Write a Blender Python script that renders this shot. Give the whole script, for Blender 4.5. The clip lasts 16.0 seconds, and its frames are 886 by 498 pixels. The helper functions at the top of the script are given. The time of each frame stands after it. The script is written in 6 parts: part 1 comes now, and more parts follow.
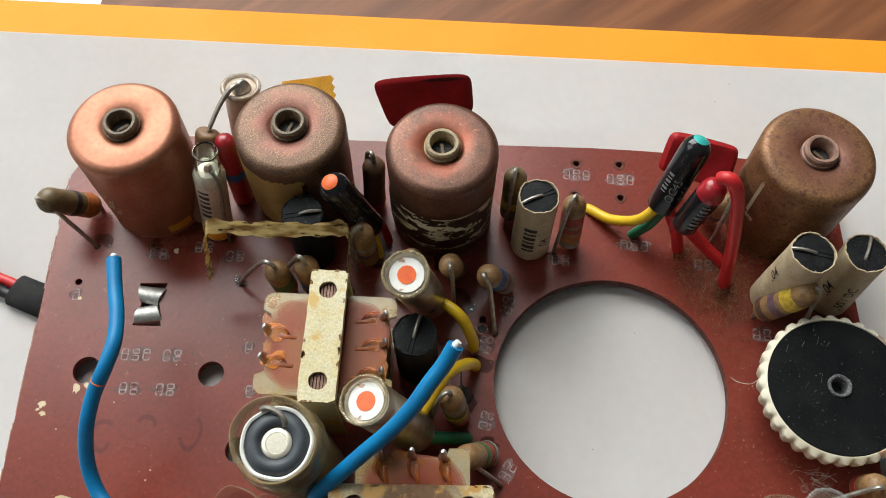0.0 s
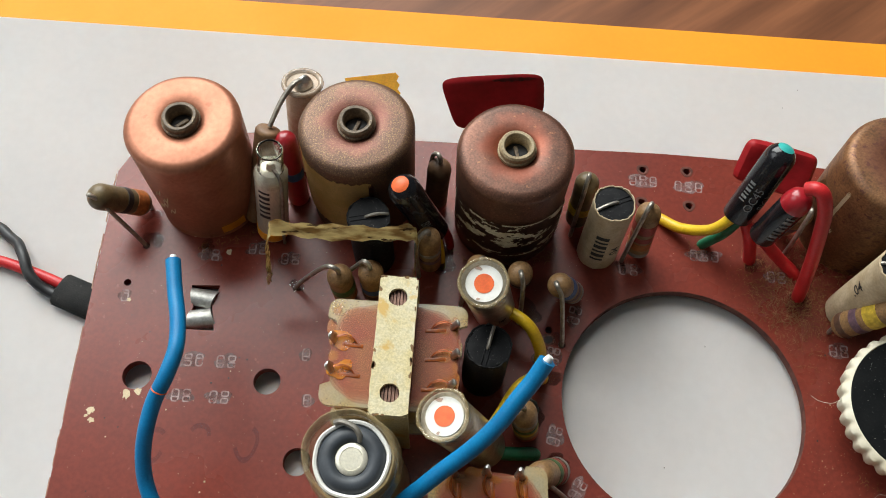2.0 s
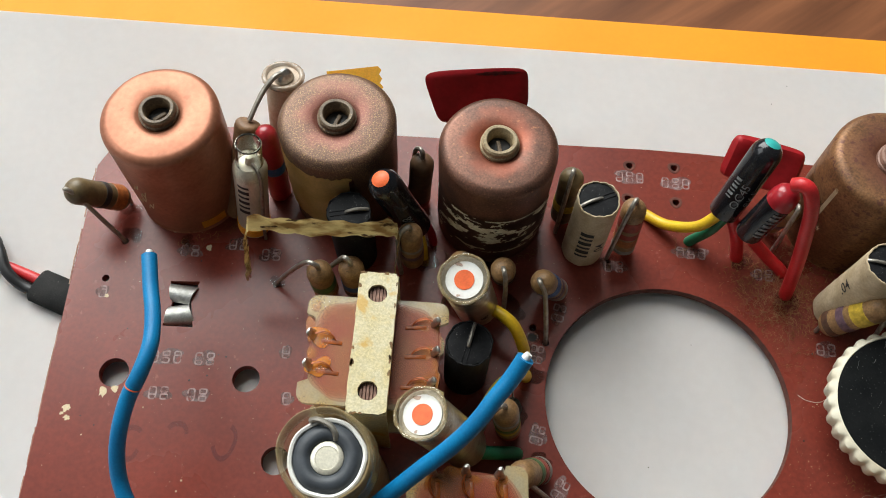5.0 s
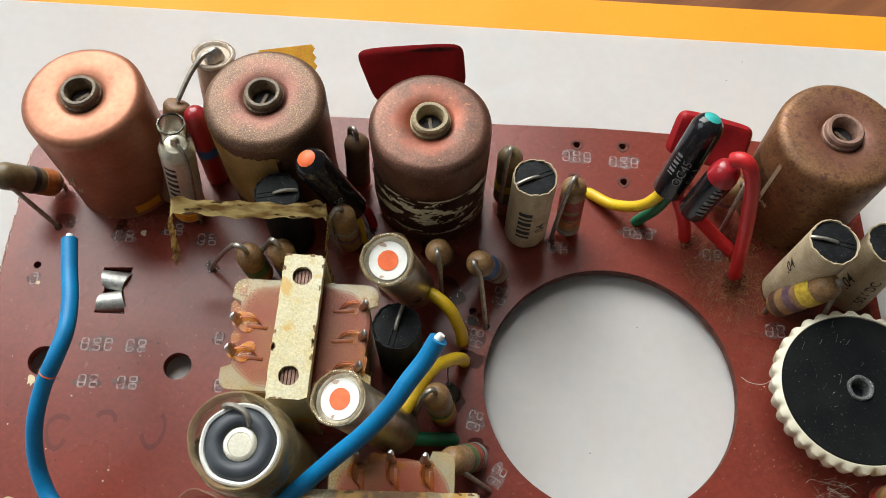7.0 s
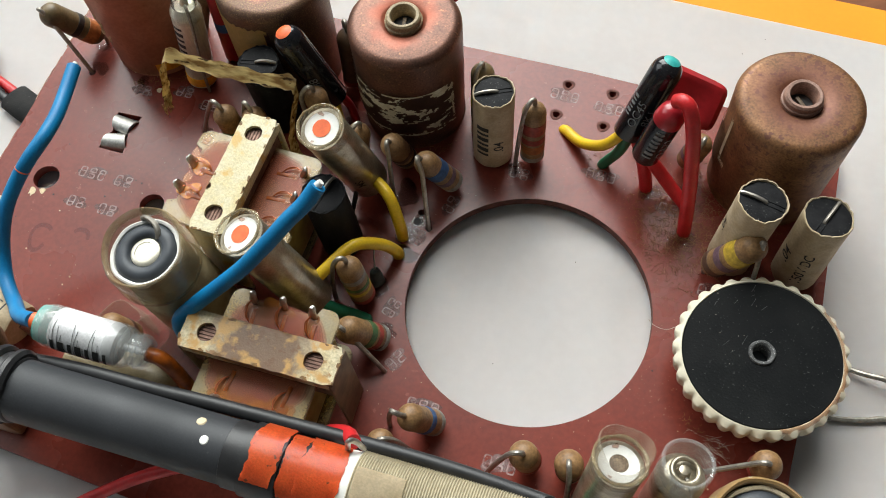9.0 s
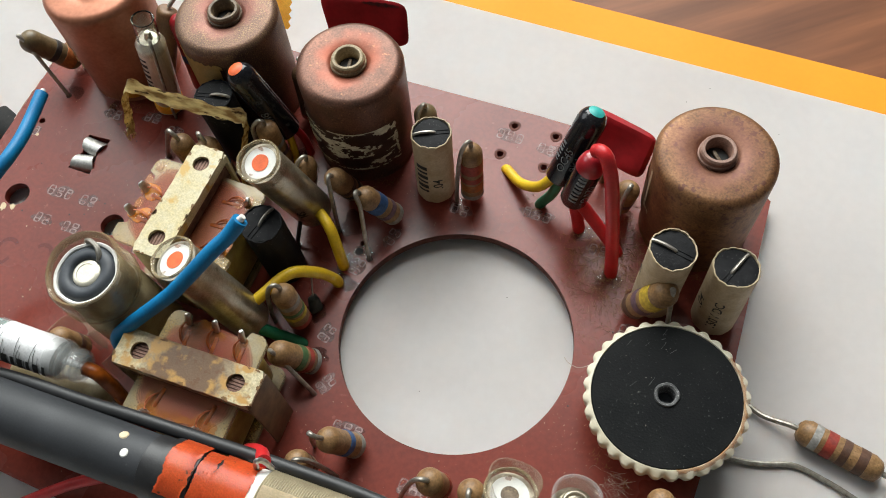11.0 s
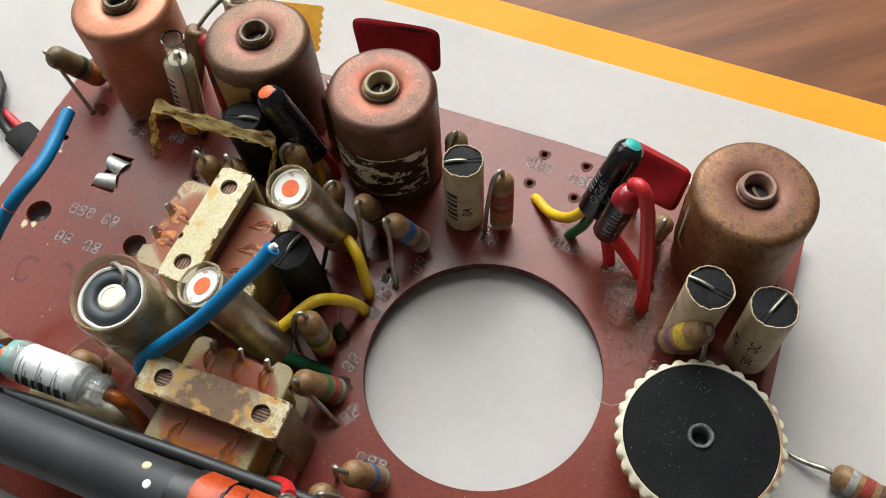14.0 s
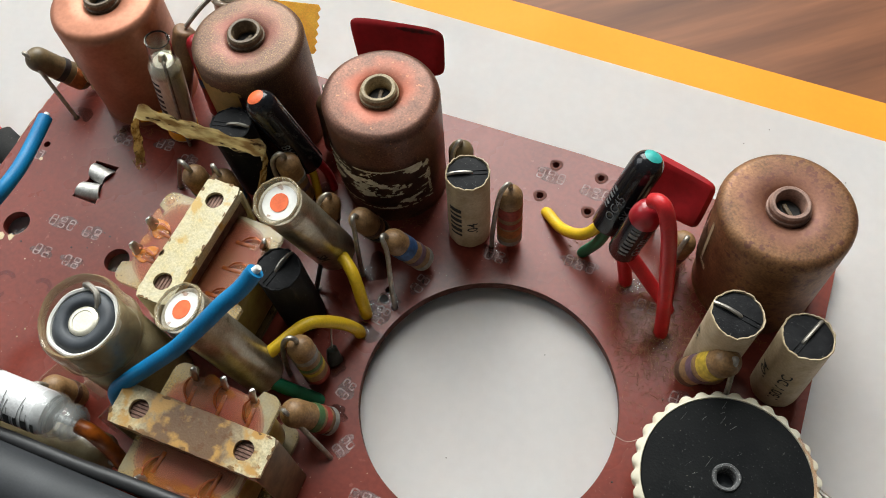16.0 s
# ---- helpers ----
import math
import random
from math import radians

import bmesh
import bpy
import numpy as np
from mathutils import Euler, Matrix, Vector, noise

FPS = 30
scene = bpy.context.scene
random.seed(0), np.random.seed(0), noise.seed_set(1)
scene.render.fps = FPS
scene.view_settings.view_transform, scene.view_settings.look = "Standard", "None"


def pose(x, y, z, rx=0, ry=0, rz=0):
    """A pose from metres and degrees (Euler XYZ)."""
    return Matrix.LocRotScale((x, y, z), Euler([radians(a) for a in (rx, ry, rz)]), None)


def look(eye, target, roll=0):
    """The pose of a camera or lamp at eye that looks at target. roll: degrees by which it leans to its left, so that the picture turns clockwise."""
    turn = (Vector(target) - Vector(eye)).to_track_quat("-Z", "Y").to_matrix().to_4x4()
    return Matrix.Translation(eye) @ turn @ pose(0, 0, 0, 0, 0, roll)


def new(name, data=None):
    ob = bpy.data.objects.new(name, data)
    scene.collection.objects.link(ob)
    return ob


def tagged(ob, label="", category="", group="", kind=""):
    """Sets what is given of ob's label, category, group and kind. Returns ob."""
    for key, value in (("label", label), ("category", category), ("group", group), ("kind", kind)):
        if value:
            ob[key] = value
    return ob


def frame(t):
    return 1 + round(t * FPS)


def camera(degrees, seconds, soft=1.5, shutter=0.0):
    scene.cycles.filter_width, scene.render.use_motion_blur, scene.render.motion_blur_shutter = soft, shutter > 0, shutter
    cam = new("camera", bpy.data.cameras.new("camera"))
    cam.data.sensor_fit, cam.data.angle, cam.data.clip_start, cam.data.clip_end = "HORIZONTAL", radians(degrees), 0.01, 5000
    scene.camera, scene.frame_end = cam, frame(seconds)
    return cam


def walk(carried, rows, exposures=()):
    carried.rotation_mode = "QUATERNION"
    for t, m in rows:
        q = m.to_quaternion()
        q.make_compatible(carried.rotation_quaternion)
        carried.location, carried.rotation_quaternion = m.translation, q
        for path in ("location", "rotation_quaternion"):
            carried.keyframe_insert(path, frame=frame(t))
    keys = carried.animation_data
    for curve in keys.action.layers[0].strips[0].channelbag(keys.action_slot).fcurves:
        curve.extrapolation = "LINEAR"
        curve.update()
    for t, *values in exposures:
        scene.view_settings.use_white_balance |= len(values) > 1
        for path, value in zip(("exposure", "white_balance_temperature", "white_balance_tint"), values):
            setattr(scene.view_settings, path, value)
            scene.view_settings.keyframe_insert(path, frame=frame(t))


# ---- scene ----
U = 0.00115      # one drawing unit of the circuit board, in metres
H0 = 3.0         # height of the board's top face over the table, in units

# ---- camera ----
cam = camera(53.28, 16.0, soft=1.0)
PATH = [
    (0.0, 8.73, -55.99, 124.63, 25.913, -0.243, 0.769),
    (0.5, 4.79, -51.85, 116.75, 25.176, -1.011, 0.492),
    (1.0, 0.72, -51.94, 117.51, 25.275, -1.039, 1.009),
    (1.5, -0.84, -52.86, 119.56, 25.673, -1.034, 1.435),
    (2.0, -1.78, -53.03, 120.26, 25.854, -1.088, 1.621),
    (2.5, -0.49, -53.18, 119.90, 25.931, -1.228, 1.610),
    (3.0, -0.82, -53.17, 119.93, 25.888, -1.330, 1.639),
    (3.5, -1.20, -53.06, 120.02, 25.849, -1.407, 1.714),
    (6.0, 1.57, -52.40, 117.53, 25.746, -1.122, 1.636),
    (6.5, 3.08, -52.37, 117.21, 25.617, -0.970, 1.491),
    (7.0, 10.65, -52.45, 115.03, 25.436, -0.456, 1.444),
    (7.5, 18.79, -54.12, 113.71, 25.473, 0.565, 2.951),
    (8.0, 22.45, -65.04, 113.35, 25.840, 1.385, 7.412),
    (8.5, 36.77, -69.15, 114.87, 26.322, 2.277, 12.594),
    (9.0, 42.12, -64.41, 113.34, 26.516, 3.461, 16.618),
    (9.5, 54.02, -60.73, 114.93, 27.169, 3.749, 18.286),
    (9.7, 56.01, -60.00, 119.35, 26.748, 4.386, 18.706),
    (12.0, 53.69, -60.87, 119.12, 28.252, 3.608, 20.016),
    (12.5, 52.58, -61.34, 119.87, 28.392, 3.458, 20.187),
    (13.0, 51.84, -61.56, 120.51, 28.500, 3.394, 20.356),
    (13.5, 50.83, -60.88, 120.00, 28.483, 3.325, 20.629),
    (14.0, 50.72, -58.91, 118.48, 28.600, 3.460, 20.963),
    (14.5, 51.37, -56.07, 116.78, 28.617, 3.666, 21.118),
    (15.0, 50.37, -53.19, 113.19, 28.487, 3.886, 21.309),
    (15.5, 49.45, -52.88, 112.32, 28.594, 3.940, 21.512),
    (16.0, 48.94, -52.41, 111.23, 28.666, 3.937, 21.585),
]
walk(cam, [(t, pose(x * U, y * U, (z + H0) * U, rx, ry, rz)) for t, x, y, z, rx, ry, rz in PATH],
     [(0.0, -0.14), (3.7, -0.13), (6.0, -0.10), (8.5, 0.04), (12.0, -0.01), (16.0, -0.01)])

# ---- light ----
world = bpy.data.worlds.new("world")
scene.world = world
world.use_nodes = True
wn = world.node_tree
sky = wn.nodes.new("ShaderNodeTexSky")
sky.sky_type, sky.sun_disc, sky.sun_elevation, sky.sun_rotation = "NISHITA", False, radians(35), radians(-30)
wn.links.new(sky.outputs[0], wn.nodes["Background"].inputs[0])
wn.nodes["Background"].inputs[1].default_value = 0.1


def area_lamp(name, eye, target, sx, sy, power, colour):
    data = bpy.data.lights.new(name, "AREA")
    data.shape, data.size, data.size_y, data.energy, data.color = "RECTANGLE", sx, sy, power, colour
    ob = new(name, data)
    ob.matrix_world = look(eye, target)
    return ob


area_lamp("window_light", (-0.66, 1.27, 1.56), (-0.44, 0.0, 0.9), 1.62, 1.9, 100.0, (0.96, 1.0, 0.972))
# added fill from the west through an assumed opening; brightens the hole and left side
area_lamp("west_fill_light", (-1.97, 0.2, 1.6), (0.0, 0.0, 0.8), 1.5, 1.6, 23.0, (0.96, 1.0, 0.972))
scene.view_settings.exposure = 0.0


# ---- materials ----
def mat(name, c1, c2=None, size=2.0, rough=0.5, metal=0.0, bump=0.0, fine=0.25, rough2=None, contrast=(0.35, 0.65),
        coat=0.0, trans=0.0, ior=1.45, sss=0.0, spot=None, spot_at=0.62, spot_size=None, stretch=(1, 1, 1), grainy=1.0, spec=0.5, alpha=1.0, turn=0.0, halo=None, over=None, grit=(0.88, 1.06)):
    """Two tones mixed by noise of a size in board units, a finer grain on top, optional spots and bump."""
    m = bpy.data.materials.new(name)
    m.use_nodes = True
    nt = m.node_tree
    bs = nt.nodes["Principled BSDF"]
    ln = nt.links.new
    c2 = c2 or tuple(0.82 * c for c in c1)
    tc = nt.nodes.new("ShaderNodeTexCoord")
    mp = nt.nodes.new("ShaderNodeMapping")
    mp.vector_type = "TEXTURE"
    mp.inputs["Scale"].default_value = [1.0 / k for k in stretch]
    mp.inputs["Rotation"].default_value[2] = radians(turn)
    ln(tc.outputs["Object"], mp.inputs[0])

    def noise_tex(s, detail=4.0):
        n = nt.nodes.new("ShaderNodeTexNoise")
        n.inputs["Scale"].default_value, n.inputs["Detail"].default_value = 1.0 / (s * U), detail
        ln(mp.outputs[0], n.inputs["Vector"])
        return n

    def ramp(fac, a, b, ca, cb):
        r = nt.nodes.new("ShaderNodeValToRGB")
        r.color_ramp.elements[0].position, r.color_ramp.elements[1].position = a, b
        r.color_ramp.elements[0].color, r.color_ramp.elements[1].color = (*ca, 1), (*cb, 1)
        ln(fac, r.inputs[0])
        return r

    big = noise_tex(size)
    col = ramp(big.outputs[0], contrast[0], contrast[1], c1, c2).outputs[0]
    small = noise_tex(fine, 3.0)
    grain = ramp(small.outputs[0], 0.34, 0.66, (grit[0],) * 3, (grit[1],) * 3)
    mul = nt.nodes.new("ShaderNodeMix")
    mul.data_type, mul.blend_type = "RGBA", "MULTIPLY"
    mul.inputs[0].default_value = grainy
    ln(col, mul.inputs[6])
    ln(grain.outputs[0], mul.inputs[7])
    col = mul.outputs[2]
    if spot:
        sp = ramp(noise_tex(spot_size or size * 0.4, 6.0).outputs[0], spot_at, spot_at + 0.05, (0, 0, 0), (1, 1, 1))
        mx = nt.nodes.new("ShaderNodeMix")
        mx.data_type = "RGBA"
        ln(sp.outputs[0], mx.inputs[0])
        ln(col, mx.inputs[6])
        mx.inputs[7].default_value = (*spot, 1)
        col = mx.outputs[2]
    if halo:
        flat = nt.nodes.new("ShaderNodeVectorMath")
        flat.operation = "MULTIPLY"
        flat.inputs[1].default_value = (1 / U, 1 / U, 0)
        ln(tc.outputs["Object"], flat.inputs[0])
        far = nt.nodes.new("ShaderNodeVectorMath")
        far.operation = "LENGTH"
        ln(flat.outputs[0], far.inputs[0])
        wob = nt.nodes.new("ShaderNodeMath")
        wob.operation = "MULTIPLY_ADD"
        ln(noise_tex(3.5).outputs[0], wob.inputs[0])
        wob.inputs[1].default_value = 7.0
        ln(far.outputs["Value"], wob.inputs[2])
        fade = nt.nodes.new("ShaderNodeMapRange")
        fade.inputs[1].default_value, fade.inputs[2].default_value = halo[1] + 3.5, halo[1] + 6.2
        fade.inputs[3].default_value, fade.inputs[4].default_value = halo[2], 0.0
        ln(wob.outputs[0], fade.inputs[0])
        mh = nt.nodes.new("ShaderNodeMix")
        mh.data_type = "RGBA"
        ln(fade.outputs[0], mh.inputs[0])
        ln(col, mh.inputs[6])
        mh.inputs[7].default_value = (*halo[0], 1)
        col = mh.outputs[2]
    if over:
        ov = ramp(noise_tex(over[2], 5.0).outputs[0], over[1], over[1] + 0.09, (0, 0, 0), (1, 1, 1))
        mo = nt.nodes.new("ShaderNodeMix")
        mo.data_type = "RGBA"
        ln(ov.outputs[0], mo.inputs[0])
        ln(col, mo.inputs[6])
        mo.inputs[7].default_value = (*over[0], 1)
        col = mo.outputs[2]
    ln(col, bs.inputs["Base Color"])
    rr = nt.nodes.new("ShaderNodeMapRange")
    rr.inputs[3].default_value, rr.inputs[4].default_value = rough, rough2 if rough2 is not None else min(1, rough * 1.35 + 0.03)
    ln(big.outputs[0], rr.inputs[0])
    ln(rr.outputs[0], bs.inputs["Roughness"])
    bs.inputs["Metallic"].default_value = metal
    bs.inputs["Coat Weight"].default_value = coat
    bs.inputs["Specular IOR Level"].default_value = spec
    bs.inputs["Alpha"].default_value = alpha
    bs.inputs["Transmission Weight"].default_value = trans
    bs.inputs["IOR"].default_value = ior
    if sss:
        bs.inputs["Subsurface Weight"].default_value = sss
        bs.inputs["Subsurface Scale"].default_value = 1.2 * U
        bs.inputs["Subsurface Radius"].default_value = (1.0, 0.8, 0.6)
    if bump:
        bp = nt.nodes.new("ShaderNodeBump")
        bp.inputs["Strength"].default_value, bp.inputs["Distance"].default_value = bump, 0.13 * U
        ln(small.outputs[0], bp.inputs["Height"])
        ln(bp.outputs[0], bs.inputs["Normal"])
    return m


M_TABLE = mat("varnished_wood", (0.25, 0.095, 0.042), (0.115, 0.042, 0.019), 6.0, 0.42, spec=0.22, bump=0.05, fine=1.4, rough2=0.45, contrast=(0.3, 0.72), stretch=(0.10, 1, 1), turn=38)
M_PAPER = mat("white_paper", (0.845, 0.86, 0.872), (0.815, 0.83, 0.845), 30.0, 0.85, bump=0.03, fine=1.5, grainy=0.12)
M_FOLDER = mat("yellow_card", (0.79, 0.285, 0.004), (0.75, 0.262, 0.004), 20.0, 0.6, bump=0.05, fine=0.8, grainy=0.2)
# dark grey, not a real wall colour: keeps bounce light low for contrast
M_WALL = mat("dim_room_grey", (0.15, 0.15, 0.149), (0.135, 0.135, 0.134), 400.0, 0.8)
M_FLOOR = mat("carpet", (0.25, 0.22, 0.19), (0.2, 0.18, 0.16), 50.0, 0.95)
M_BOARD = mat("phenolic_board", (0.20, 0.035, 0.022), (0.155, 0.029, 0.019), 16.0, 0.22, rough2=0.34, bump=0.05, fine=0.6, spec=0.38, grit=(0.86, 1.08), spot=(0.24, 0.066, 0.050), spot_at=0.69, spot_size=1.1)
M_EDGE = mat("board_edge", (0.14, 0.045, 0.03), (0.07, 0.022, 0.016), 1.0, 0.7, bump=0.3)
M_INK = mat("faded_ink", (0.50, 0.36, 0.345), (0.24, 0.075, 0.06), 0.9, 0.4, alpha=0.62, contrast=(0.40, 0.64))
M_SMEAR = mat("pale_ink_smear", (0.50, 0.38, 0.37), (0.22, 0.06, 0.045), 1.0, 0.35, alpha=0.32, contrast=(0.40, 0.66))
M_WORNEDGE = mat("worn_board_edge", (0.52, 0.33, 0.25), (0.30, 0.12, 0.08), 1.5, 0.7, bump=0.2)
M_STAMP = mat("faint_stamp_ink", (0.075, 0.02, 0.03), (0.13, 0.03, 0.03), 1.0, 0.4, alpha=0.3, contrast=(0.4, 0.6))
M_COPPER = mat("bright_copper", (0.43, 0.174, 0.102), (0.345, 0.135, 0.076), 6.0, 0.36, 0.42, bump=0.03, fine=0.6, rough2=0.46, grit=(0.88, 1.06), spec=0.4, spot=(0.30, 0.11, 0.062), spot_at=0.65, spot_size=2.0)
M_TARNISH = mat("tarnished_copper", (0.165, 0.088, 0.056), (0.115, 0.062, 0.042), 3.5, 0.42, 0.4, bump=0.16, fine=0.2, rough2=0.5, grit=(0.66, 1.25), spot=(0.29, 0.18, 0.08), spot_at=0.57, spot_size=0.15, halo=((0.25, 0.075, 0.06), 3.2, 0.6))
M_TARNISH_RED = mat("reddened_copper", (0.165, 0.072, 0.046), (0.105, 0.052, 0.036), 4.0, 0.38, 0.45, bump=0.12, fine=0.25, rough2=0.48, grit=(0.7, 1.2), spot=(0.26, 0.12, 0.06), spot_at=0.64, spot_size=0.5, halo=((0.36, 0.085, 0.042), 3.0, 0.62))
M_TARNISH_BROWN = mat("browned_copper", (0.235, 0.112, 0.046), (0.15, 0.068, 0.030), 3.6, 0.44, 0.35, bump=0.16, fine=0.3, rough2=0.56, grit=(0.68, 1.22), spot=(0.11, 0.042, 0.026), spot_at=0.58, spot_size=0.9, halo=((0.165, 0.058, 0.042), 4.4, 0.6))
M_ROSENECK = mat("rose_brown_former", (0.30, 0.17, 0.125), (0.20, 0.11, 0.08), 1.2, 0.45, bump=0.2, grit=(0.75, 1.15))
M_CORE = mat("brown_former", (0.20, 0.14, 0.085), (0.12, 0.08, 0.048), 1.0, 0.42, bump=0.3, grit=(0.6, 1.25), spot=(0.33, 0.24, 0.13), spot_at=0.62, spot_size=0.6)
M_BUFFNECK = mat("buff_former", (0.40, 0.31, 0.18), (0.28, 0.20, 0.11), 1.2, 0.45, bump=0.2, grit=(0.7, 1.15))
M_FERRITE = mat("dark_ferrite", (0.035, 0.033, 0.032), (0.02, 0.02, 0.02), 1.0, 0.55, bump=0.2)
M_LEAD = mat("dull_tinned_lead", (0.40, 0.37, 0.32), (0.26, 0.235, 0.20), 0.8, 0.36, 0.75, bump=0.12)
M_SOLDER = mat("solder", (0.62, 0.61, 0.58), (0.42, 0.41, 0.38), 0.6, 0.3, 0.95, bump=0.2)
M_RES = mat("tan_resistor", (0.29, 0.165, 0.07), (0.19, 0.10, 0.04), 1.3, 0.4, bump=0.3, fine=0.3, grit=(0.75, 1.15), spot=(0.09, 0.045, 0.02), spot_at=0.66, spot_size=0.5)
M_RESB = mat("brown_resistor", (0.12, 0.065, 0.032), (0.075, 0.04, 0.022), 1.3, 0.4, bump=0.2, fine=0.3)
M_RESO = mat("olive_resistor", (0.16, 0.11, 0.05), (0.10, 0.07, 0.032), 1.3, 0.35, bump=0.2, fine=0.3)
BAND = {n: mat(n + "_band", c, tuple(0.6 * k for k in c), 0.8, 0.45, bump=0.2, fine=0.3) for n, c in dict(
    red=(0.32, 0.04, 0.025), orange=(0.42, 0.13, 0.03), yellow=(0.62, 0.42, 0.04), green=(0.07, 0.15, 0.05), blue=(0.035, 0.10, 0.25),
    violet=(0.14, 0.075, 0.10), grey=(0.27, 0.25, 0.22), black=(0.025, 0.02, 0.018), brown=(0.10, 0.045, 0.025), silver=(0.40, 0.38, 0.35)).items()}
M_WAXPAPER = mat("cream_waxed_paper", (0.53, 0.425, 0.28), (0.43, 0.325, 0.195), 2.5, 0.5, bump=0.12, fine=0.35, spot=(0.32, 0.22, 0.12), spot_at=0.68, spot_size=0.8)
M_PITCH = mat("black_pitch", (0.006, 0.006, 0.007), (0.013, 0.013, 0.014), 1.0, 0.5, bump=0.3, fine=0.35, spec=0.16, spot=(0.33, 0.32, 0.30), spot_at=0.675, spot_size=0.16)
M_INKBLACK = mat("black_ink", (0.012, 0.012, 0.012), (0.03, 0.028, 0.025), 0.6, 0.5)
M_INKGREY = mat("grey_ink", (0.24, 0.24, 0.235), (0.10, 0.10, 0.10), 0.5, 0.6)
M_BLACK = mat("black_enamel", (0.008, 0.008, 0.010), (0.014, 0.014, 0.016), 2.0, 0.14, bump=0.03, spec=0.4, coat=0.2, spot=(0.05, 0.05, 0.052), spot_at=0.66, spot_size=1.6)
M_ORANGE = mat("orange_paint", (0.80, 0.14, 0.03), (0.70, 0.11, 0.025), 1.0, 0.4, bump=0.1)
M_TEAL = mat("teal_paint", (0.04, 0.42, 0.38), (0.03, 0.35, 0.32), 1.0, 0.35)
M_WHITE = mat("white_disc", (0.80, 0.79, 0.75), (0.72, 0.70, 0.64), 1.5, 0.5, bump=0.05, grainy=0.3, spot=(0.42, 0.32, 0.18), spot_at=0.74, spot_size=0.6)
M_BLUE = mat("blue_insulation", (0.003, 0.19, 0.42), (0.003, 0.155, 0.36), 3.0, 0.38, bump=0.04, spec=0.35, grit=(0.9, 1.05), spot=(0.03, 0.12, 0.24), spot_at=0.72, spot_size=0.9)
M_TEALGLASS = mat("pale_teal_glass", (0.16, 0.50, 0.43), (0.22, 0.5, 0.44), 1.0, 0.12, alpha=0.75)
M_YELLOW = mat("yellow_insulation", (0.72, 0.47, 0.015), (0.62, 0.38, 0.015), 2.0, 0.35, bump=0.05)
M_GREEN = mat("green_insulation", (0.01, 0.15, 0.07), (0.008, 0.12, 0.055), 2.0, 0.35)
M_RED = mat("red_insulation", (0.58, 0.022, 0.025), (0.48, 0.018, 0.02), 2.0, 0.32, bump=0.04)
M_BLACKW = mat("black_insulation", (0.016, 0.016, 0.017), (0.024, 0.024, 0.025), 2.0, 0.38)
M_TAPE = mat("dark_red_tape", (0.36, 0.013, 0.017), (0.27, 0.011, 0.014), 4.0, 0.36, bump=0.08, fine=0.8, spec=0.28)
M_TAPEB = mat("worn_tape_back", (0.20, 0.02, 0.02), (0.10, 0.02, 0.016), 1.2, 0.6, bump=0.4)
M_OTAPE = mat("orange_cloth_tape", (0.92, 0.40, 0.03), (0.82, 0.32, 0.025), 2.0, 0.5, bump=0.15, sss=0.6)
M_SLEEVE = mat("clear_sleeve", (0.50, 0.45, 0.34), (0.40, 0.33, 0.21), 2.0, 0.08, alpha=0.24, bump=0.1, rough2=0.2, coat=0.3)
M_CLEARRIM = mat("translucent_rim", (0.52, 0.43, 0.34), (0.36, 0.25, 0.16), 1.5, 0.12, alpha=0.62, coat=0.3)
M_FILM = mat("yellowed_film", (0.42, 0.33, 0.185), (0.28, 0.20, 0.09), 3.0, 0.1, alpha=0.52, bump=0.25, fine=0.9, rough2=0.2, coat=0.4, spot=(0.16, 0.105, 0.045), spot_at=0.65, spot_size=0.8)
M_GLASS = mat("clear_glass", (0.95, 0.95, 0.92), (0.9, 0.9, 0.86), 2.0, 0.02, trans=1.0, rough2=0.06, grainy=0.3)
M_GLASSB = mat("thick_clear_glass", (0.62, 0.64, 0.62), (0.5, 0.52, 0.5), 1.2, 0.04, alpha=0.26, rough2=0.1, coat=1.0, bump=0.15, fine=0.8)
M_FOIL = mat("silver_can", (0.52, 0.46, 0.35), (0.30, 0.25, 0.17), 3.0, 0.24, 0.75, bump=0.06, rough2=0.38, coat=0.5, grit=(0.8, 1.1), spot=(0.22, 0.17, 0.10), spot_at=0.64, spot_size=1.5)
M_SILVER = mat("silver_foil", (0.76, 0.72, 0.60), (0.60, 0.56, 0.45), 2.5, 0.28, 0.5, bump=0.08, coat=0.3, stretch=(1, 1, 0.25))
M_FOILW = mat("white_foil", (0.80, 0.80, 0.80), (0.7, 0.7, 0.71), 1.5, 0.4, 0.3, bump=0.1)
M_MILKY = mat("milky_sleeve", (0.36, 0.295, 0.175), (0.24, 0.185, 0.095), 3.0, 0.26, bump=0.1, coat=0.3, spot=(0.15, 0.11, 0.055), spot_at=0.66)
M_RUBBER = mat("grey_rubber", (0.045, 0.052, 0.062), (0.03, 0.035, 0.042), 2.0, 0.4, bump=0.08)
M_BAR = mat("cream_lacquered_steel", (0.575, 0.52, 0.35), (0.55, 0.45, 0.22), 3.0, 0.34, bump=0.25, grit=(0.78, 1.08), spot=(0.50, 0.31, 0.07), spot_at=0.575, spot_size=4.5)
M_BAR2 = mat("stained_lacquered_steel", (0.58, 0.50, 0.31), (0.46, 0.34, 0.16), 2.2, 0.26, bump=0.18, coat=0.2, contrast=(0.42, 0.66), grit=(0.72, 1.12), spot=(0.30, 0.16, 0.05), spot_at=0.585, spot_size=1.4, halo=((0.115, 0.046, 0.014), 4.3, 0.92), over=((0.46, 0.25, 0.06), 0.53, 2.4))
M_BARSIDE = mat("brown_steel", (0.22, 0.14, 0.07), (0.14, 0.09, 0.05), 2.0, 0.45, bump=0.15)
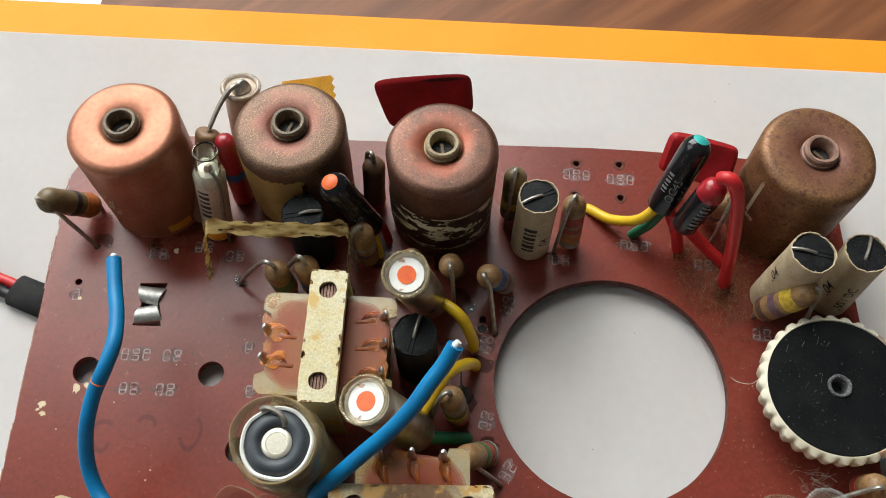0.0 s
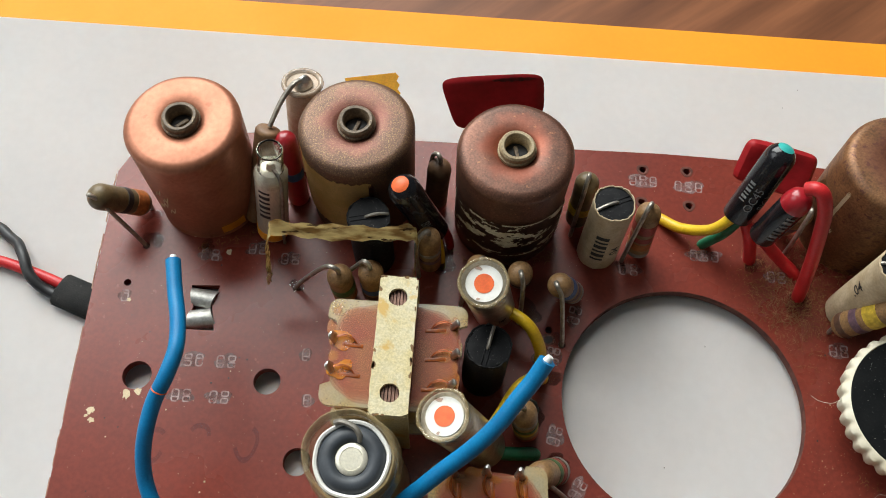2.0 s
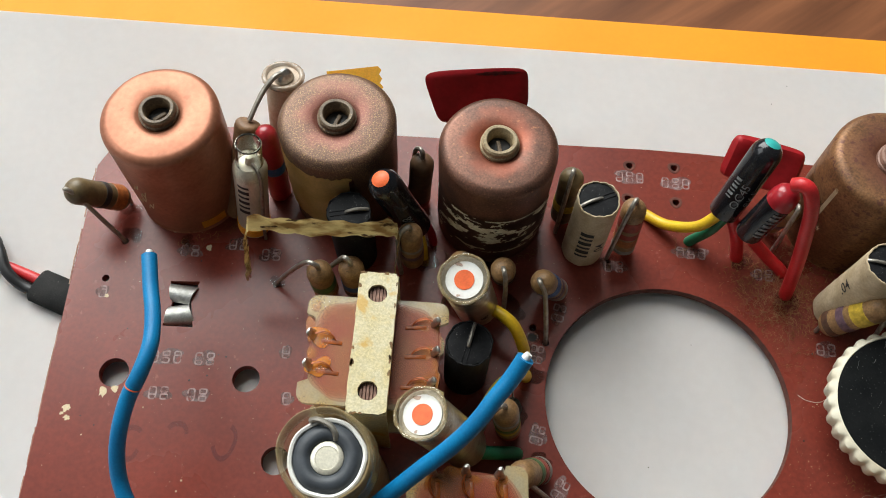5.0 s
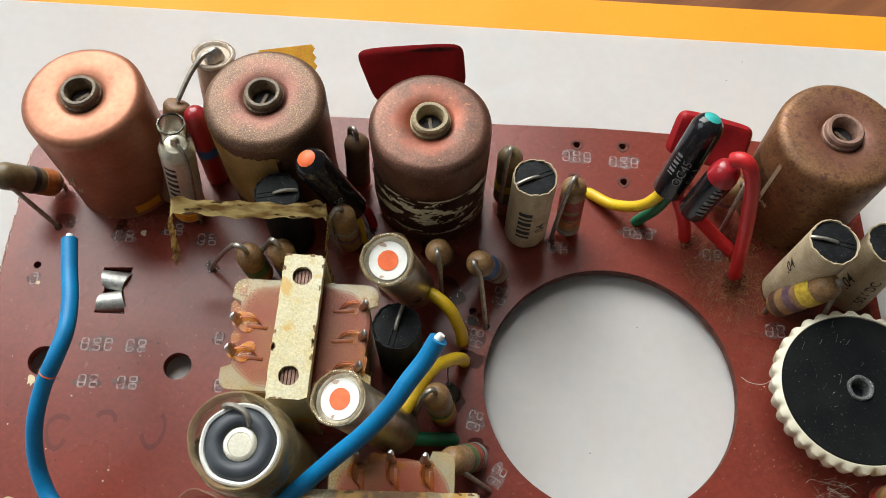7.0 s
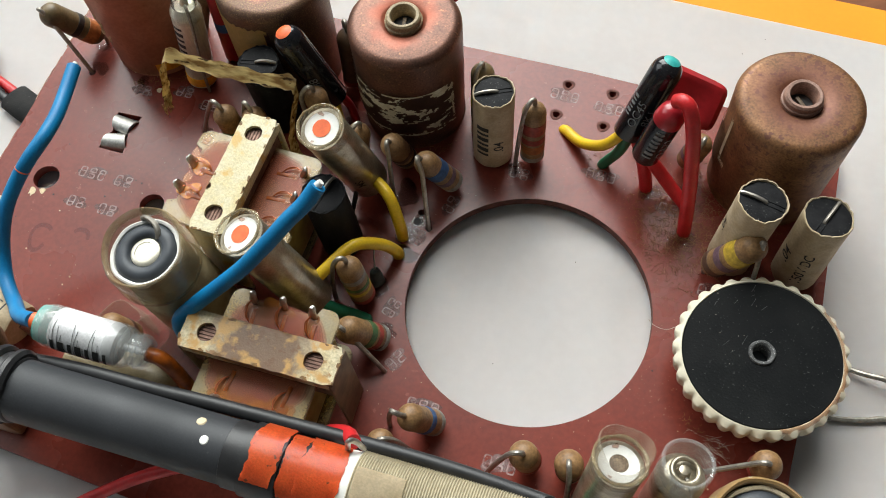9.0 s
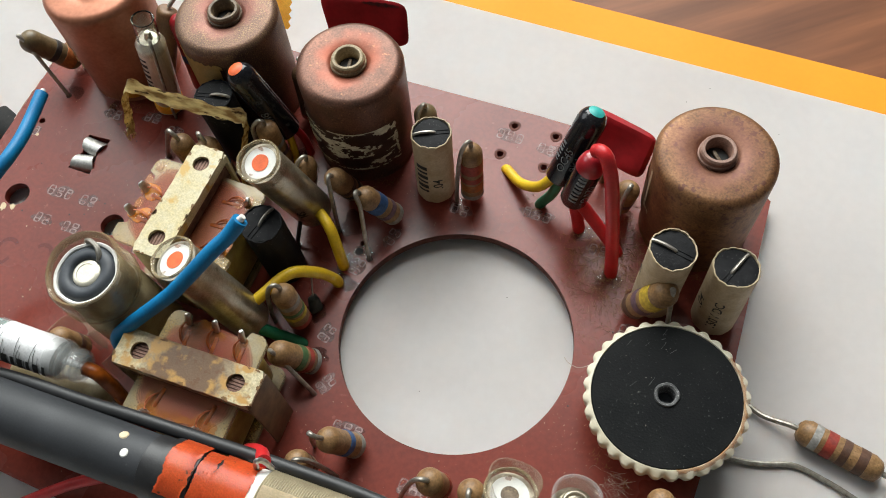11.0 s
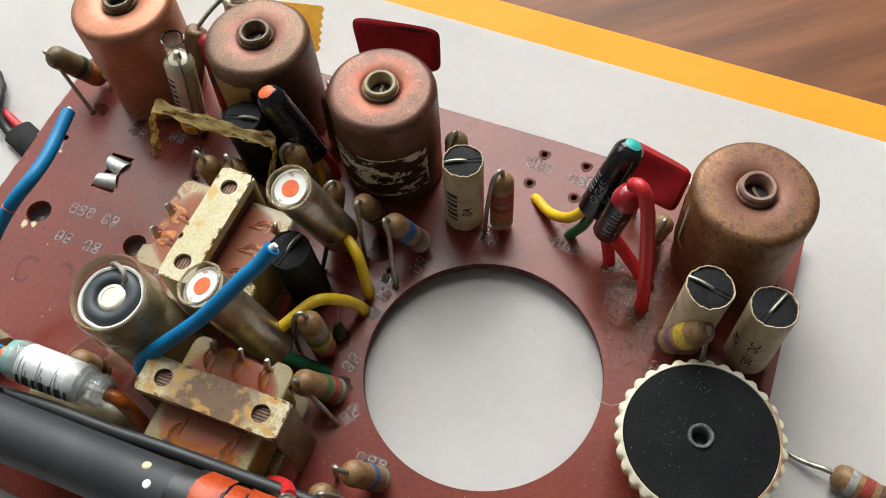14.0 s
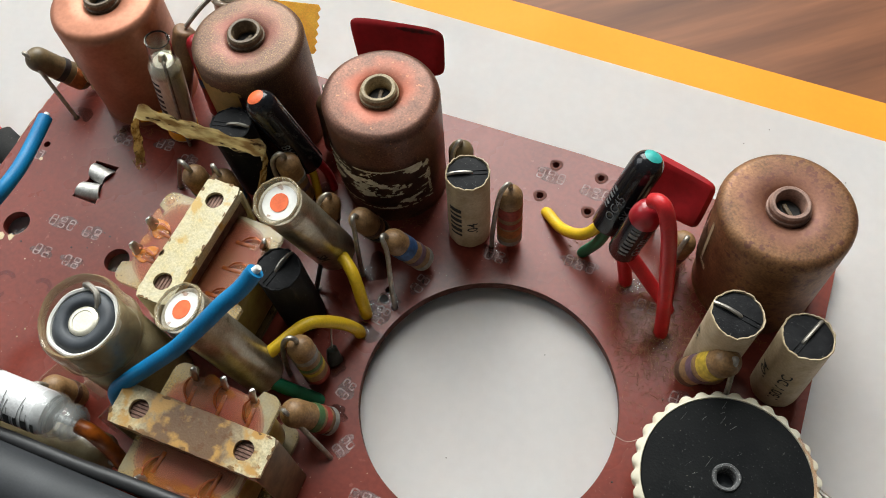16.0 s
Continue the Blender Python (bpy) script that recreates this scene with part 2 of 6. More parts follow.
M_LAMIN = mat("lamination_steel", (0.20, 0.11, 0.08), (0.10, 0.05, 0.036), 0.8, 0.4, 0.4, bump=0.2)
M_FLANGE = mat("cloudy_plastic", (0.47, 0.42, 0.29), (0.46, 0.29, 0.07), 4.0, 0.2, bump=0.06, alpha=0.55, coat=0.2, contrast=(0.3, 0.72))
M_WINDING = mat("pink_winding_tape", (0.42, 0.095, 0.052), (0.44, 0.20, 0.075), 6.0, 0.3, bump=0.05, alpha=0.30, grainy=0.4, contrast=(0.42, 0.78), spec=0.4)
M_COILYEL = mat("varnished_bobbin", (0.48, 0.36, 0.10), (0.36, 0.24, 0.06), 2.0, 0.28, bump=0.1, sss=0.2)
M_AMBER = mat("amber_varnish", (0.36, 0.085, 0.006), (0.17, 0.036, 0.005), 1.0, 0.28, bump=0.15, spec=0.4)
M_COPPERWIRE = mat("enamelled_copper_wire", (0.34, 0.085, 0.018), (0.20, 0.045, 0.012), 1.0, 0.25, 0.4)
M_RESIN = mat("amber_resin", (0.56, 0.20, 0.010), (0.36, 0.085, 0.004), 1.5, 0.18, alpha=0.42, bump=0.1, spec=0.6)
M_FLUX = mat("dark_flux", (0.10, 0.028, 0.018), (0.13, 0.036, 0.024), 2.0, 0.08, alpha=0.22, bump=0.15, rough2=0.16, spec=0.7)
M_FLUXRING = mat("flux_ring", (0.30, 0.16, 0.13), (0.16, 0.06, 0.045), 0.6, 0.12, alpha=0.7, spec=0.8)
M_STUB = mat("green_black_stub", (0.022, 0.030, 0.024), (0.045, 0.055, 0.045), 0.8, 0.4, bump=0.4)
M_STRIP = mat("varnished_strip", (0.62, 0.46, 0.19), (0.26, 0.14, 0.04), 0.9, 0.18, bump=0.6, fine=0.5, coat=0.5, contrast=(0.40, 0.60), spot=(0.06, 0.03, 0.012), spot_at=0.60, spot_size=0.7, stretch=(0.25, 1, 1))
M_IVORY = mat("ivory_plastic", (0.67, 0.62, 0.49), (0.58, 0.52, 0.39), 5.0, 0.38, bump=0.03, grainy=0.3, sss=0.1, spot=(0.44, 0.35, 0.20), spot_at=0.70, spot_size=1.5)
M_DISC = mat("black_fibre_disc", (0.005, 0.0055, 0.006), (0.0095, 0.010, 0.010), 5.0, 0.42, bump=0.25, fine=0.3, spec=0.08, spot=(0.055, 0.055, 0.052), spot_at=0.66, spot_size=0.3)
M_ROD = mat("grey_rod_sleeve", (0.034, 0.036, 0.040), (0.026, 0.028, 0.031), 6.0, 0.42, bump=0.06, spec=0.36, spot=(0.065, 0.066, 0.068), spot_at=0.69, spot_size=0.9)
M_OLDRUBBER = mat("dusty_black_rubber", (0.012, 0.012, 0.012), (0.022, 0.021, 0.02), 2.0, 0.6, bump=0.3, spec=0.2, spot=(0.07, 0.065, 0.058), spot_at=0.66, spot_size=0.6)
M_BTAPE = mat("black_pvc_tape", (0.012, 0.012, 0.013), (0.02, 0.02, 0.021), 3.0, 0.35, bump=0.1)
M_REDPAINT = mat("cracked_orange_paint", (0.88, 0.145, 0.035), (0.72, 0.10, 0.025), 3.0, 0.3, bump=0.2, coat=0.2, spot=(0.14, 0.05, 0.025), spot_at=0.655, spot_size=1.2)
M_LITZ = mat("litz_winding", (0.50, 0.44, 0.31), (0.42, 0.36, 0.25), 3.0, 0.6, bump=0.2)
M_OLDPAPER = mat("aged_paper", (0.68, 0.56, 0.38), (0.60, 0.48, 0.30), 3.0, 0.6, bump=0.1)
M_BROWNSLEEVE = mat("browned_sleeve", (0.34, 0.21, 0.085), (0.22, 0.13, 0.05), 3.0, 0.28, bump=0.1, coat=0.5, spot=(0.50, 0.42, 0.28), spot_at=0.66)
M_GROM = mat("tan_rubber", (0.27, 0.15, 0.072), (0.19, 0.10, 0.05), 2.0, 0.42, bump=0.2, grit=(0.75, 1.12))
M_MANILA = mat("manila_label", (0.72, 0.48, 0.18), (0.62, 0.40, 0.13), 3.0, 0.5, bump=0.1)
M_TORN = mat("torn_foil_label", (0.115, 0.052, 0.036), (0.08, 0.038, 0.027), 3.0, 0.36, bump=0.12)
M_FOILEDGE = mat("cream_foil_edge", (0.70, 0.65, 0.50), (0.56, 0.50, 0.36), 1.2, 0.36, bump=0.12, spot=(0.30, 0.22, 0.14), spot_at=0.66, spot_size=0.8)
M_DUST = mat("brown_dust", (0.20, 0.09, 0.04), (0.33, 0.18, 0.09), 1.0, 0.95, spec=0.0)
M_CHIP = mat("rusty_chip", (0.20, 0.10, 0.025), (0.11, 0.06, 0.025), 0.8, 0.6, bump=0.2)
M_HUB = mat("dusty_grey_metal", (0.11, 0.11, 0.11), (0.06, 0.06, 0.06), 0.8, 0.6, bump=0.3, fine=0.3, spot=(0.40, 0.39, 0.38), spot_at=0.6, spot_size=0.2)
M_WEB = mat("pale_fibre", (0.55, 0.50, 0.44), (0.45, 0.38, 0.31), 1.0, 0.8)
M_LUG = mat("dull_tinned_steel", (0.60, 0.59, 0.56), (0.42, 0.41, 0.38), 0.8, 0.42, 0.9, bump=0.15)
M_LUGFLUX = mat("orange_flux", (0.74, 0.28, 0.008), (0.52, 0.13, 0.004), 1.2, 0.14, alpha=0.62, bump=0.15, spec=0.6)
M_PINK = mat("pink_wax", (0.55, 0.30, 0.22), (0.50, 0.25, 0.18), 1.5, 0.4, sss=0.2)
M_CERAMIC = mat("aged_ceramic", (0.55, 0.44, 0.33), (0.45, 0.31, 0.21), 1.5, 0.35, bump=0.06)
M_REDCAP = mat("red_lacquer", (0.36, 0.014, 0.022), (0.28, 0.012, 0.018), 1.0, 0.25, coat=0.3)


# ---- mesh tools (all in board units; origin on the board's top face) ----
PLACE = {}


def finish(ob, bm, material, at):
    bmesh.ops.recalc_face_normals(bm, faces=bm.faces)
    for v in bm.verts:
        v.co = (v.co - Vector(at)) * U
    me = ob if isinstance(ob, bpy.types.Mesh) else ob.data
    bm.to_mesh(me)
    bm.free()
    me.shade_smooth()
    me.set_sharp_from_angle(angle=radians(38))
    me.materials.append(material)


def thing(name, label, category, at, group="", kind=""):
    """A top-level thing: an Empty at its base, at board units."""
    ob = new(name)
    ob.empty_display_size = 0.002
    ob.location = (at[0] * U, at[1] * U, (at[2] + H0) * U)
    PLACE[ob] = tuple(at)
    return tagged(ob, label, category, group, kind)


def part(name, bm, material, parent, label=""):
    at = PLACE[parent]
    ob = new(name, bpy.data.meshes.new(name))
    finish(ob, bm, material, at)
    ob.parent = parent
    PLACE[ob] = at
    return tagged(ob, label)


def single(name, bm, material, label, category, at=(0, 0, 0), kind="", group=""):
    """A top-level thing that is one mesh."""
    ob = new(name, bpy.data.meshes.new(name))
    finish(ob, bm, material, at)
    ob.location = (at[0] * U, at[1] * U, (at[2] + H0) * U)
    PLACE[ob] = tuple(at)
    return tagged(ob, label, category, group, kind)


def ax(a, b):
    """The frame at a whose z axis points to b."""
    d = (Vector(b) - Vector(a)).normalized()
    x = Vector((0, 1, 0)) if abs(d.x) > 0.9 else Vector((1, 0, 0))
    x = (x - d * d.dot(x)).normalized()
    return Matrix.Translation(a) @ Matrix((x, d.cross(x), d)).transposed().to_4x4()


def lathe(prof, m=Matrix(), seg=32, bm=None, bump=None, arc=None):
    """Turns a profile of (radius, height) round the frame's z axis; arc: from and to in degrees."""
    bm = bm or bmesh.new()
    a0, a1 = (0, 360) if arc is None else arc
    n = seg if arc is None else seg + 1
    rings = []
    for r, z in prof:
        if r < 1e-6:
            rings.append([bm.verts.new(m @ Vector((0, 0, z)))])
        else:
            ring = []
            for i in range(n):
                a = radians(a0 + (a1 - a0) * i / seg)
                k = r + (bump(a, z) if bump else 0)
                ring.append(bm.verts.new(m @ Vector((k * math.cos(a), k * math.sin(a), z))))
            rings.append(ring)
    for p, q in zip(rings, rings[1:]):
        for i in range(seg):
            j = (i + 1) % n
            f = [p[i], p[j], q[j], q[i]] if len(p) > 1 and len(q) > 1 else [p[0], q[j], q[i]] if len(p) == 1 and len(q) > 1 else [p[i], p[j], q[0]]
            if len(set(f)) > 2:
                bm.faces.new(f)
    return bm


def curve(pts, steps=6):
    """A smooth line through the points."""
    p = [Vector(q) for q in pts]
    if len(p) < 3:
        return p
    p = [2 * p[0] - p[1]] + p + [2 * p[-1] - p[-2]]
    out = []
    for i in range(1, len(p) - 2):
        for k in range(steps):
            t = k / steps
            a, b, c, d = p[i - 1:i + 3]
            out.append(0.5 * (2 * b + (c - a) * t + (2 * a - 5 * b + 4 * c - d) * t * t + (3 * b - a - 3 * c + d) * t ** 3))
    return out + [p[-2]]


def wire(pts, r, seg=10, bm=None, steps=6, taper=None):
    """A round wire through the points."""
    bm = bm or bmesh.new()
    line = curve(pts, steps)
    side, last = None, None
    for i, p in enumerate(line):
        d = (line[min(i + 1, len(line) - 1)] - line[max(i - 1, 0)]).normalized()
        side = d.orthogonal().normalized() if side is None else (side - d * side.dot(d)).normalized()
        up = d.cross(side)
        k = r if taper is None else r * (1 + (taper - 1) * i / (len(line) - 1))
        ring = [bm.verts.new(p + k * (math.cos(a) * side + math.sin(a) * up)) for a in (2 * math.pi * j / seg for j in range(seg))]
        if last:
            for j in range(seg):
                bm.faces.new((last[j], last[(j + 1) % seg], ring[(j + 1) % seg], ring[j]))
        else:
            bm.faces.new(ring[::-1])
        last = ring
    bm.faces.new(last)
    return bm


def slab(size, m=Matrix(), bevel=0.2, bm=None, seg=2):
    """A box with rounded edges, centred on the frame."""
    b = bmesh.new()
    bmesh.ops.create_cube(b, size=1.0)
    for v in b.verts:
        v.co = Vector(v.co[i] * size[i] for i in range(3))
    if bevel:
        bmesh.ops.bevel(b, geom=b.edges[:], offset=bevel, segments=seg, affect="EDGES", profile=0.5)
    b.transform(m)
    if bm is None:
        return b
    tmp = bpy.data.meshes.new("tmp")
    b.to_mesh(tmp)
    b.free()
    bm.from_mesh(tmp)
    bpy.data.meshes.remove(tmp)
    return bm


def circle(cx, cy, r, n=48, wob=0.0):
    return [(cx + (r + wob * math.sin(7.3 * i) * math.cos(3.1 * i)) * math.cos(2 * math.pi * i / n), cy + (r + wob * math.sin(5.1 * i)) * math.sin(2 * math.pi * i / n)) for i in range(n)]


def blob(x, y, r, rnd, n=28, sx=1.0, sy=1.0):
    """A smooth uneven outline."""
    a, b, c = (rnd.uniform(0, 6.28) for k in range(3))
    k = [r * (1 + 0.24 * math.sin(2 * t + a) + 0.16 * math.sin(3 * t + b) + 0.09 * math.sin(5 * t + c)) for t in (2 * math.pi * i / n for i in range(n))]
    return [(x + sx * k[i] * math.cos(2 * math.pi * i / n), y + sy * k[i] * math.sin(2 * math.pi * i / n)) for i in range(n)]


def plate(outer, holes, z0, z1, m=Matrix(), bm=None):
    """A flat plate with holes that go through it."""
    bm = bm or bmesh.new()
    loops, edges = [], []
    for loop in (outer, *holes):
        vs = [bm.verts.new((x, y, z1)) for x, y in loop]
        loops.append(vs)
        edges += [bm.edges.new((vs[i], vs[(i + 1) % len(vs)])) for i in range(len(vs))]
    top = [f for f in bmesh.ops.triangle_fill(bm, edges=edges, use_beauty=True)["geom"] if isinstance(f, bmesh.types.BMFace)]
    low = {}
    for vs in loops:
        for v in vs:
            low[v] = bm.verts.new((v.co.x, v.co.y, z0))
    for f in top:
        bm.faces.new([low[v] for v in reversed(f.verts)])
    for vs in loops:
        for i in range(len(vs)):
            a, b = vs[i], vs[(i + 1) % len(vs)]
            bm.faces.new((a, b, low[b], low[a]))
    bm.transform(m)
    return bm


def ring(R, r, m=Matrix(), seg=40, sub=12):
    return lathe([(R + r * math.cos(2 * math.pi * i / sub), r * math.sin(2 * math.pi * i / sub)) for i in range(sub + 1)], m, seg)


def letters(text, size, spot, bold=0.0):
    """Raised writing; spot turns flat (x, y) of the text into a place on the thing."""
    cu = bpy.data.curves.new("text", "FONT")
    cu.body, cu.size, cu.align_x, cu.align_y, cu.offset, cu.resolution_u = text, size, "CENTER", "CENTER", bold, 3
    ob = new("text", cu)
    me = bpy.data.meshes.new_from_object(ob.evaluated_get(bpy.context.evaluated_depsgraph_get()))
    bpy.data.objects.remove(ob)
    bpy.data.curves.remove(cu)
    bm = bmesh.new()
    bm.from_mesh(me)
    bpy.data.meshes.remove(me)
    bmesh.ops.triangulate(bm, faces=bm.faces)
    for v in bm.verts:
        v.co = spot(v.co.x, v.co.y)
    return bm


def bars(widths, h, gap, spot):
    """Plain bars in place of writing, laid on a surface by spot."""
    bm = bmesh.new()
    x = -(sum(widths) + gap * (len(widths) - 1)) / 2
    for w in widths:
        for k in range(24):
            a, b = x + w * (k % 4) / 4, x + w * (k % 4 + 1) / 4
            c, d = h * (k // 4) / 6 - h / 2, h * (k // 4 + 1) / 6 - h / 2
            bm.faces.new([bm.verts.new(spot(*p)) for p in ((a, c), (b, c), (b, d), (a, d))])
        x += w + gap
    return bm


def on_tube(m, r, angle, height, turn=90):
    """Places flat writing on a tube round m's z axis; turn 90: it runs up the tube."""
    def spot(x, y):
        u, v = (x, y) if turn == 0 else (-y, x) if turn == 90 else (y, -x)
        a = radians(angle) + u / r
        return m @ Vector((r * math.cos(a), r * math.sin(a), height + v))
    return spot


def dome(r, z0, z1, tip=0.5, foot=0.4):
    """The profile of a body with rounded ends."""
    e = min(tip * r, (z1 - z0) / 2)
    return [(0, z0), (r - foot, z0), (r - foot * 0.3, z0 + foot * 0.3), (r, z0 + foot)] + [
        (r - e + e * math.cos(a), z1 - e + e * math.sin(a)) for a in (radians(k) for k in (0, 18, 36, 54, 72, 90))] + [(0, z1)]


# ---- the room, closed round the table ----
def box_m(name, x0, x1, y0, y1, z0, z1, material, label, category, kind="structure", bevel=0.0):
    c = Vector(((x0 + x1) / 2, (y0 + y1) / 2, (z0 + z1) / 2)) / U
    bm = slab([(x1 - x0) / U, (y1 - y0) / U, (z1 - z0) / U], Matrix.Translation(c - Vector((0, 0, H0))), bevel / U)
    return single(name, bm, material, label, category, tuple(c - Vector((0, 0, H0))), kind)


box_m("floor", -2.0, 2.0, -2.0, 1.3, -0.80, -0.76, M_FLOOR, "brown carpeted room floor under the table", "floor")
# unseen ceiling and walls, added and darkened to hold back bounce light
box_m("ceiling", -2.0, 2.0, -2.0, 1.3, 2.60, 2.65, M_WALL, "plain unseen ceiling, dark grey to cut bounce light", "ceiling")
box_m("wall_south", -2.0, 2.0, -2.1, -2.0, -0.8, 2.65, M_WALL, "plain unseen wall behind the camera, dark grey to cut bounce light", "wall")
box_m("wall_west_sill", -2.1, -2.0, -2.1, 1.4, -0.8, 0.7, M_WALL, "unseen dark grey wall below the assumed side opening", "wall")
box_m("wall_west_lintel", -2.1, -2.0, -2.1, 1.4, 2.45, 2.65, M_WALL, "unseen dark grey wall above the assumed side opening", "wall")
box_m("wall_west_pier", -2.1, -2.0, 1.0, 1.4, 0.7, 2.45, M_WALL, "unseen dark grey wall beside the assumed side opening", "wall")
box_m("wall_west_end", -2.1, -2.0, -2.1, -0.6, 0.7, 2.45, M_WALL, "unseen dark grey wall beside the assumed side opening", "wall")
box_m("wall_east", 2.0, 2.1, -2.1, 1.4, -0.8, 2.65, M_WALL, "plain unseen side wall, dark grey to cut bounce light", "wall")
box_m("wall_north_sill", -2.0, 2.0, 1.3, 1.4, -0.8, 0.55, M_WALL, "unseen dark grey wall below the window", "wall")
box_m("wall_north_lintel", -2.0, 2.0, 1.3, 1.4, 2.56, 2.65, M_WALL, "unseen dark grey wall above the window", "wall")
box_m("wall_north_pier", -2.0, -1.50, 1.3, 1.4, 0.55, 2.56, M_WALL, "unseen dark grey wall beside the window", "wall")
box_m("wall_north_end", 0.18, 2.0, 1.3, 1.4, 0.55, 2.56, M_WALL, "unseen dark grey wall beside the window", "wall")

TZ = -H0
table = thing("table", "glossy brown varnished wooden table under the paper", "table", (0, 60, TZ))
part("tabletop", slab((1100, 600, 22), Matrix.Translation((0, 60, TZ - 11)), 1.5), M_TABLE, table)
for sx in (-500, 500):
    for sy in (-200, 320):
        part("leg", slab((45, 45, 638), Matrix.Translation((sx, sy, TZ - 22 - 319)), 2.0), M_TABLE, table)

# card folder with the sheet of white paper on it
SLOPE = math.atan2(-6.9, 163.0)


def sheet(name, x0, x1, y0, y1, z, thick, material, label, category, curl=0.0):
    bm = bmesh.new()
    n = 40
    rows = []
    for i in range(n + 1):
        row = []
        for j in range(n + 1):
            x, y = x0 + (x1 - x0) * i / n, y0 + (y1 - y0) * j / n
            row.append(bm.verts.new((x, y, z + curl * (1 + math.sin(x * 0.031 + y * 0.017)) * 0.5)))
        rows.append(row)
    for i in range(n):
        for j in range(n):
            bm.faces.new((rows[i][j], rows[i + 1][j], rows[i + 1][j + 1], rows[i][j + 1]))
    bmesh.ops.solidify(bm, geom=bm.faces[:], thickness=thick)
    bm.transform(Matrix.Translation((0, 45.5, 0)) @ Matrix.Rotation(SLOPE, 4, "Z"))
    return single(name, bm, material, label, category, (0, 0, TZ))


single("card_folder", slab((300, 190, 0.2), Matrix.Translation((0, 45.5, 0)) @ Matrix.Rotation(SLOPE, 4, "Z") @ Matrix.Translation((0, -87.6, TZ + 0.12)), 0.05), M_FOLDER, "orange-yellow card folder lying flat on the table", "folder", (0, 0, TZ))
sheet("sheet_of_paper", -160, 160, -190, 0.0, TZ + 0.32, 0.06, M_PAPER, "plain white sheet of paper on the yellow folder", "paper", 0.06)
single("sheet_of_paper", plate([(-58.0, 40.0), (-54.5, 64.0), (-47.0, 120.0), (-210.0, 142.0), (-221.0, 62.0)], [], TZ + 0.003, TZ + 0.016), M_PAPER, "white sheet of paper on the table under the folder", "paper", (-120, 80, TZ))
PAPER = TZ + 0.38

for x, y in ((55.5, 35.2), (58.6, 39.0), (71.0, 33.0), (30.5, -26.0), (38.0, -8.0)):
    single("paper_speck", lathe([(0.075, 0), (0.06, 0.03), (0, 0.045)], Matrix.Translation((x, y, PAPER)), 9), M_RUBBER, "tiny grey speck of dirt on the paper", "dirt", (x, y, PAPER), group="specks on the paper")

# ---- circuit board ----
BX0, BX1, BY0 = -52.6, 71.6, -56.3
EYELETS = [(30.2, 20.5), (37.2, 20.4), (29.6, 14.6), (37.0, 14.2), (-47.5, -1.9), (-45.8, 4.2), (-36.9, 4.4), (-22.7, -1.8), (16.4, -9.4), (14.6, -7.2), (31.6, 12.0), (38.4, 7.6)]
board = thing("circuit_board", "red-brown phenolic circuit board with a large round hole", "circuit board", (10, -16, PAPER))
outline = [(BX0, -53.6), (BX0 + 0.8, -54.4), (-30, -55.6), (-10, -56.8), (60, -57.0), (69.6, -53.6), (70.2, -30), (BX1, -10), (BX1, 18.5), (67, 21.3), (40.5, 23.2), (33, 23.6), (12, 24.0), (-3, 24.4), (-32, 25.0), (-45, 24.0), (-50.5, 21.0), (-52.4, 17)]
panel_holes = [circle(33.2, -17.5, 17.07, 128, 0.03), circle(-43.6, -16.0, 2.05, 28), circle(-25.3, -16.3, 1.9, 28), circle(-20.0, -27.4, 1.9, 28),
               [(-38.0, -2.0), (-33.8, -1.9), (-34.6, -5.2), (-33.8, -9.0), (-38.1, -8.9), (-37.3, -5.4)]] + [circle(x, y, 0.55, 14) for x, y in EYELETS]
part("panel", plate(outline, panel_holes, -1.5, 0.0), M_BOARD, board)
rim = lathe([(17.10, -1.49), (17.10, -0.03), (17.04, -0.02), (17.04, -1.49)], Matrix.Translation((33.2, -17.5, 0)), 128)
part("hole_rim", rim, M_EDGE, board, "dark raw fibre edge of the hole")
for x, y in EYELETS[:4]:
    part("eyelet", lathe([(0.52, -0.4), (0.55, 0.04), (0.75, 0.10), (0.95, 0.05), (1.0, -0.02)], Matrix.Translation((x, y, 0)), 18, bump=lambda a, z: 0.06 * math.sin(3 * a + z)), M_EDGE, board, "dusty brown eyelet rim")
rnd = random.Random(3)
for y0, y1 in ((-44.0, -30.5), (-29.0, -24.0), (-22.6, -9.0), (-3.0, 6.0), (8.0, 16.5)):
    part("worn_edge", wire([(BX0 - 0.02 + rnd.uniform(-0.05, 0.05), y0 + (y1 - y0) * k / 9, -0.1 + rnd.uniform(-0.08, 0.06)) for k in range(10)], 0.1, 6), M_WORNEDGE, board, "pale worn raw edge")
for x, y, r, a0, a1 in ((-39.6, -25.6, 1.7, 40, 330), (-33.6, -24.6, 1.5, 10, 150), (-27.2, -25.0, 1.8, 200, 420)):
    part("stamped_ring", lathe([(r - 0.3, 0.004), (r, 0.01), (r + 0.3, 0.004)], Matrix.Translation((x, y, 0)) @ Matrix.Diagonal((0.85, 1.25, 1, 1)), 28, arc=(a0, a1), bump=lambda a, z: 0.12 * math.sin(3 * a)), M_STAMP, board, "faint dark stamped mark")
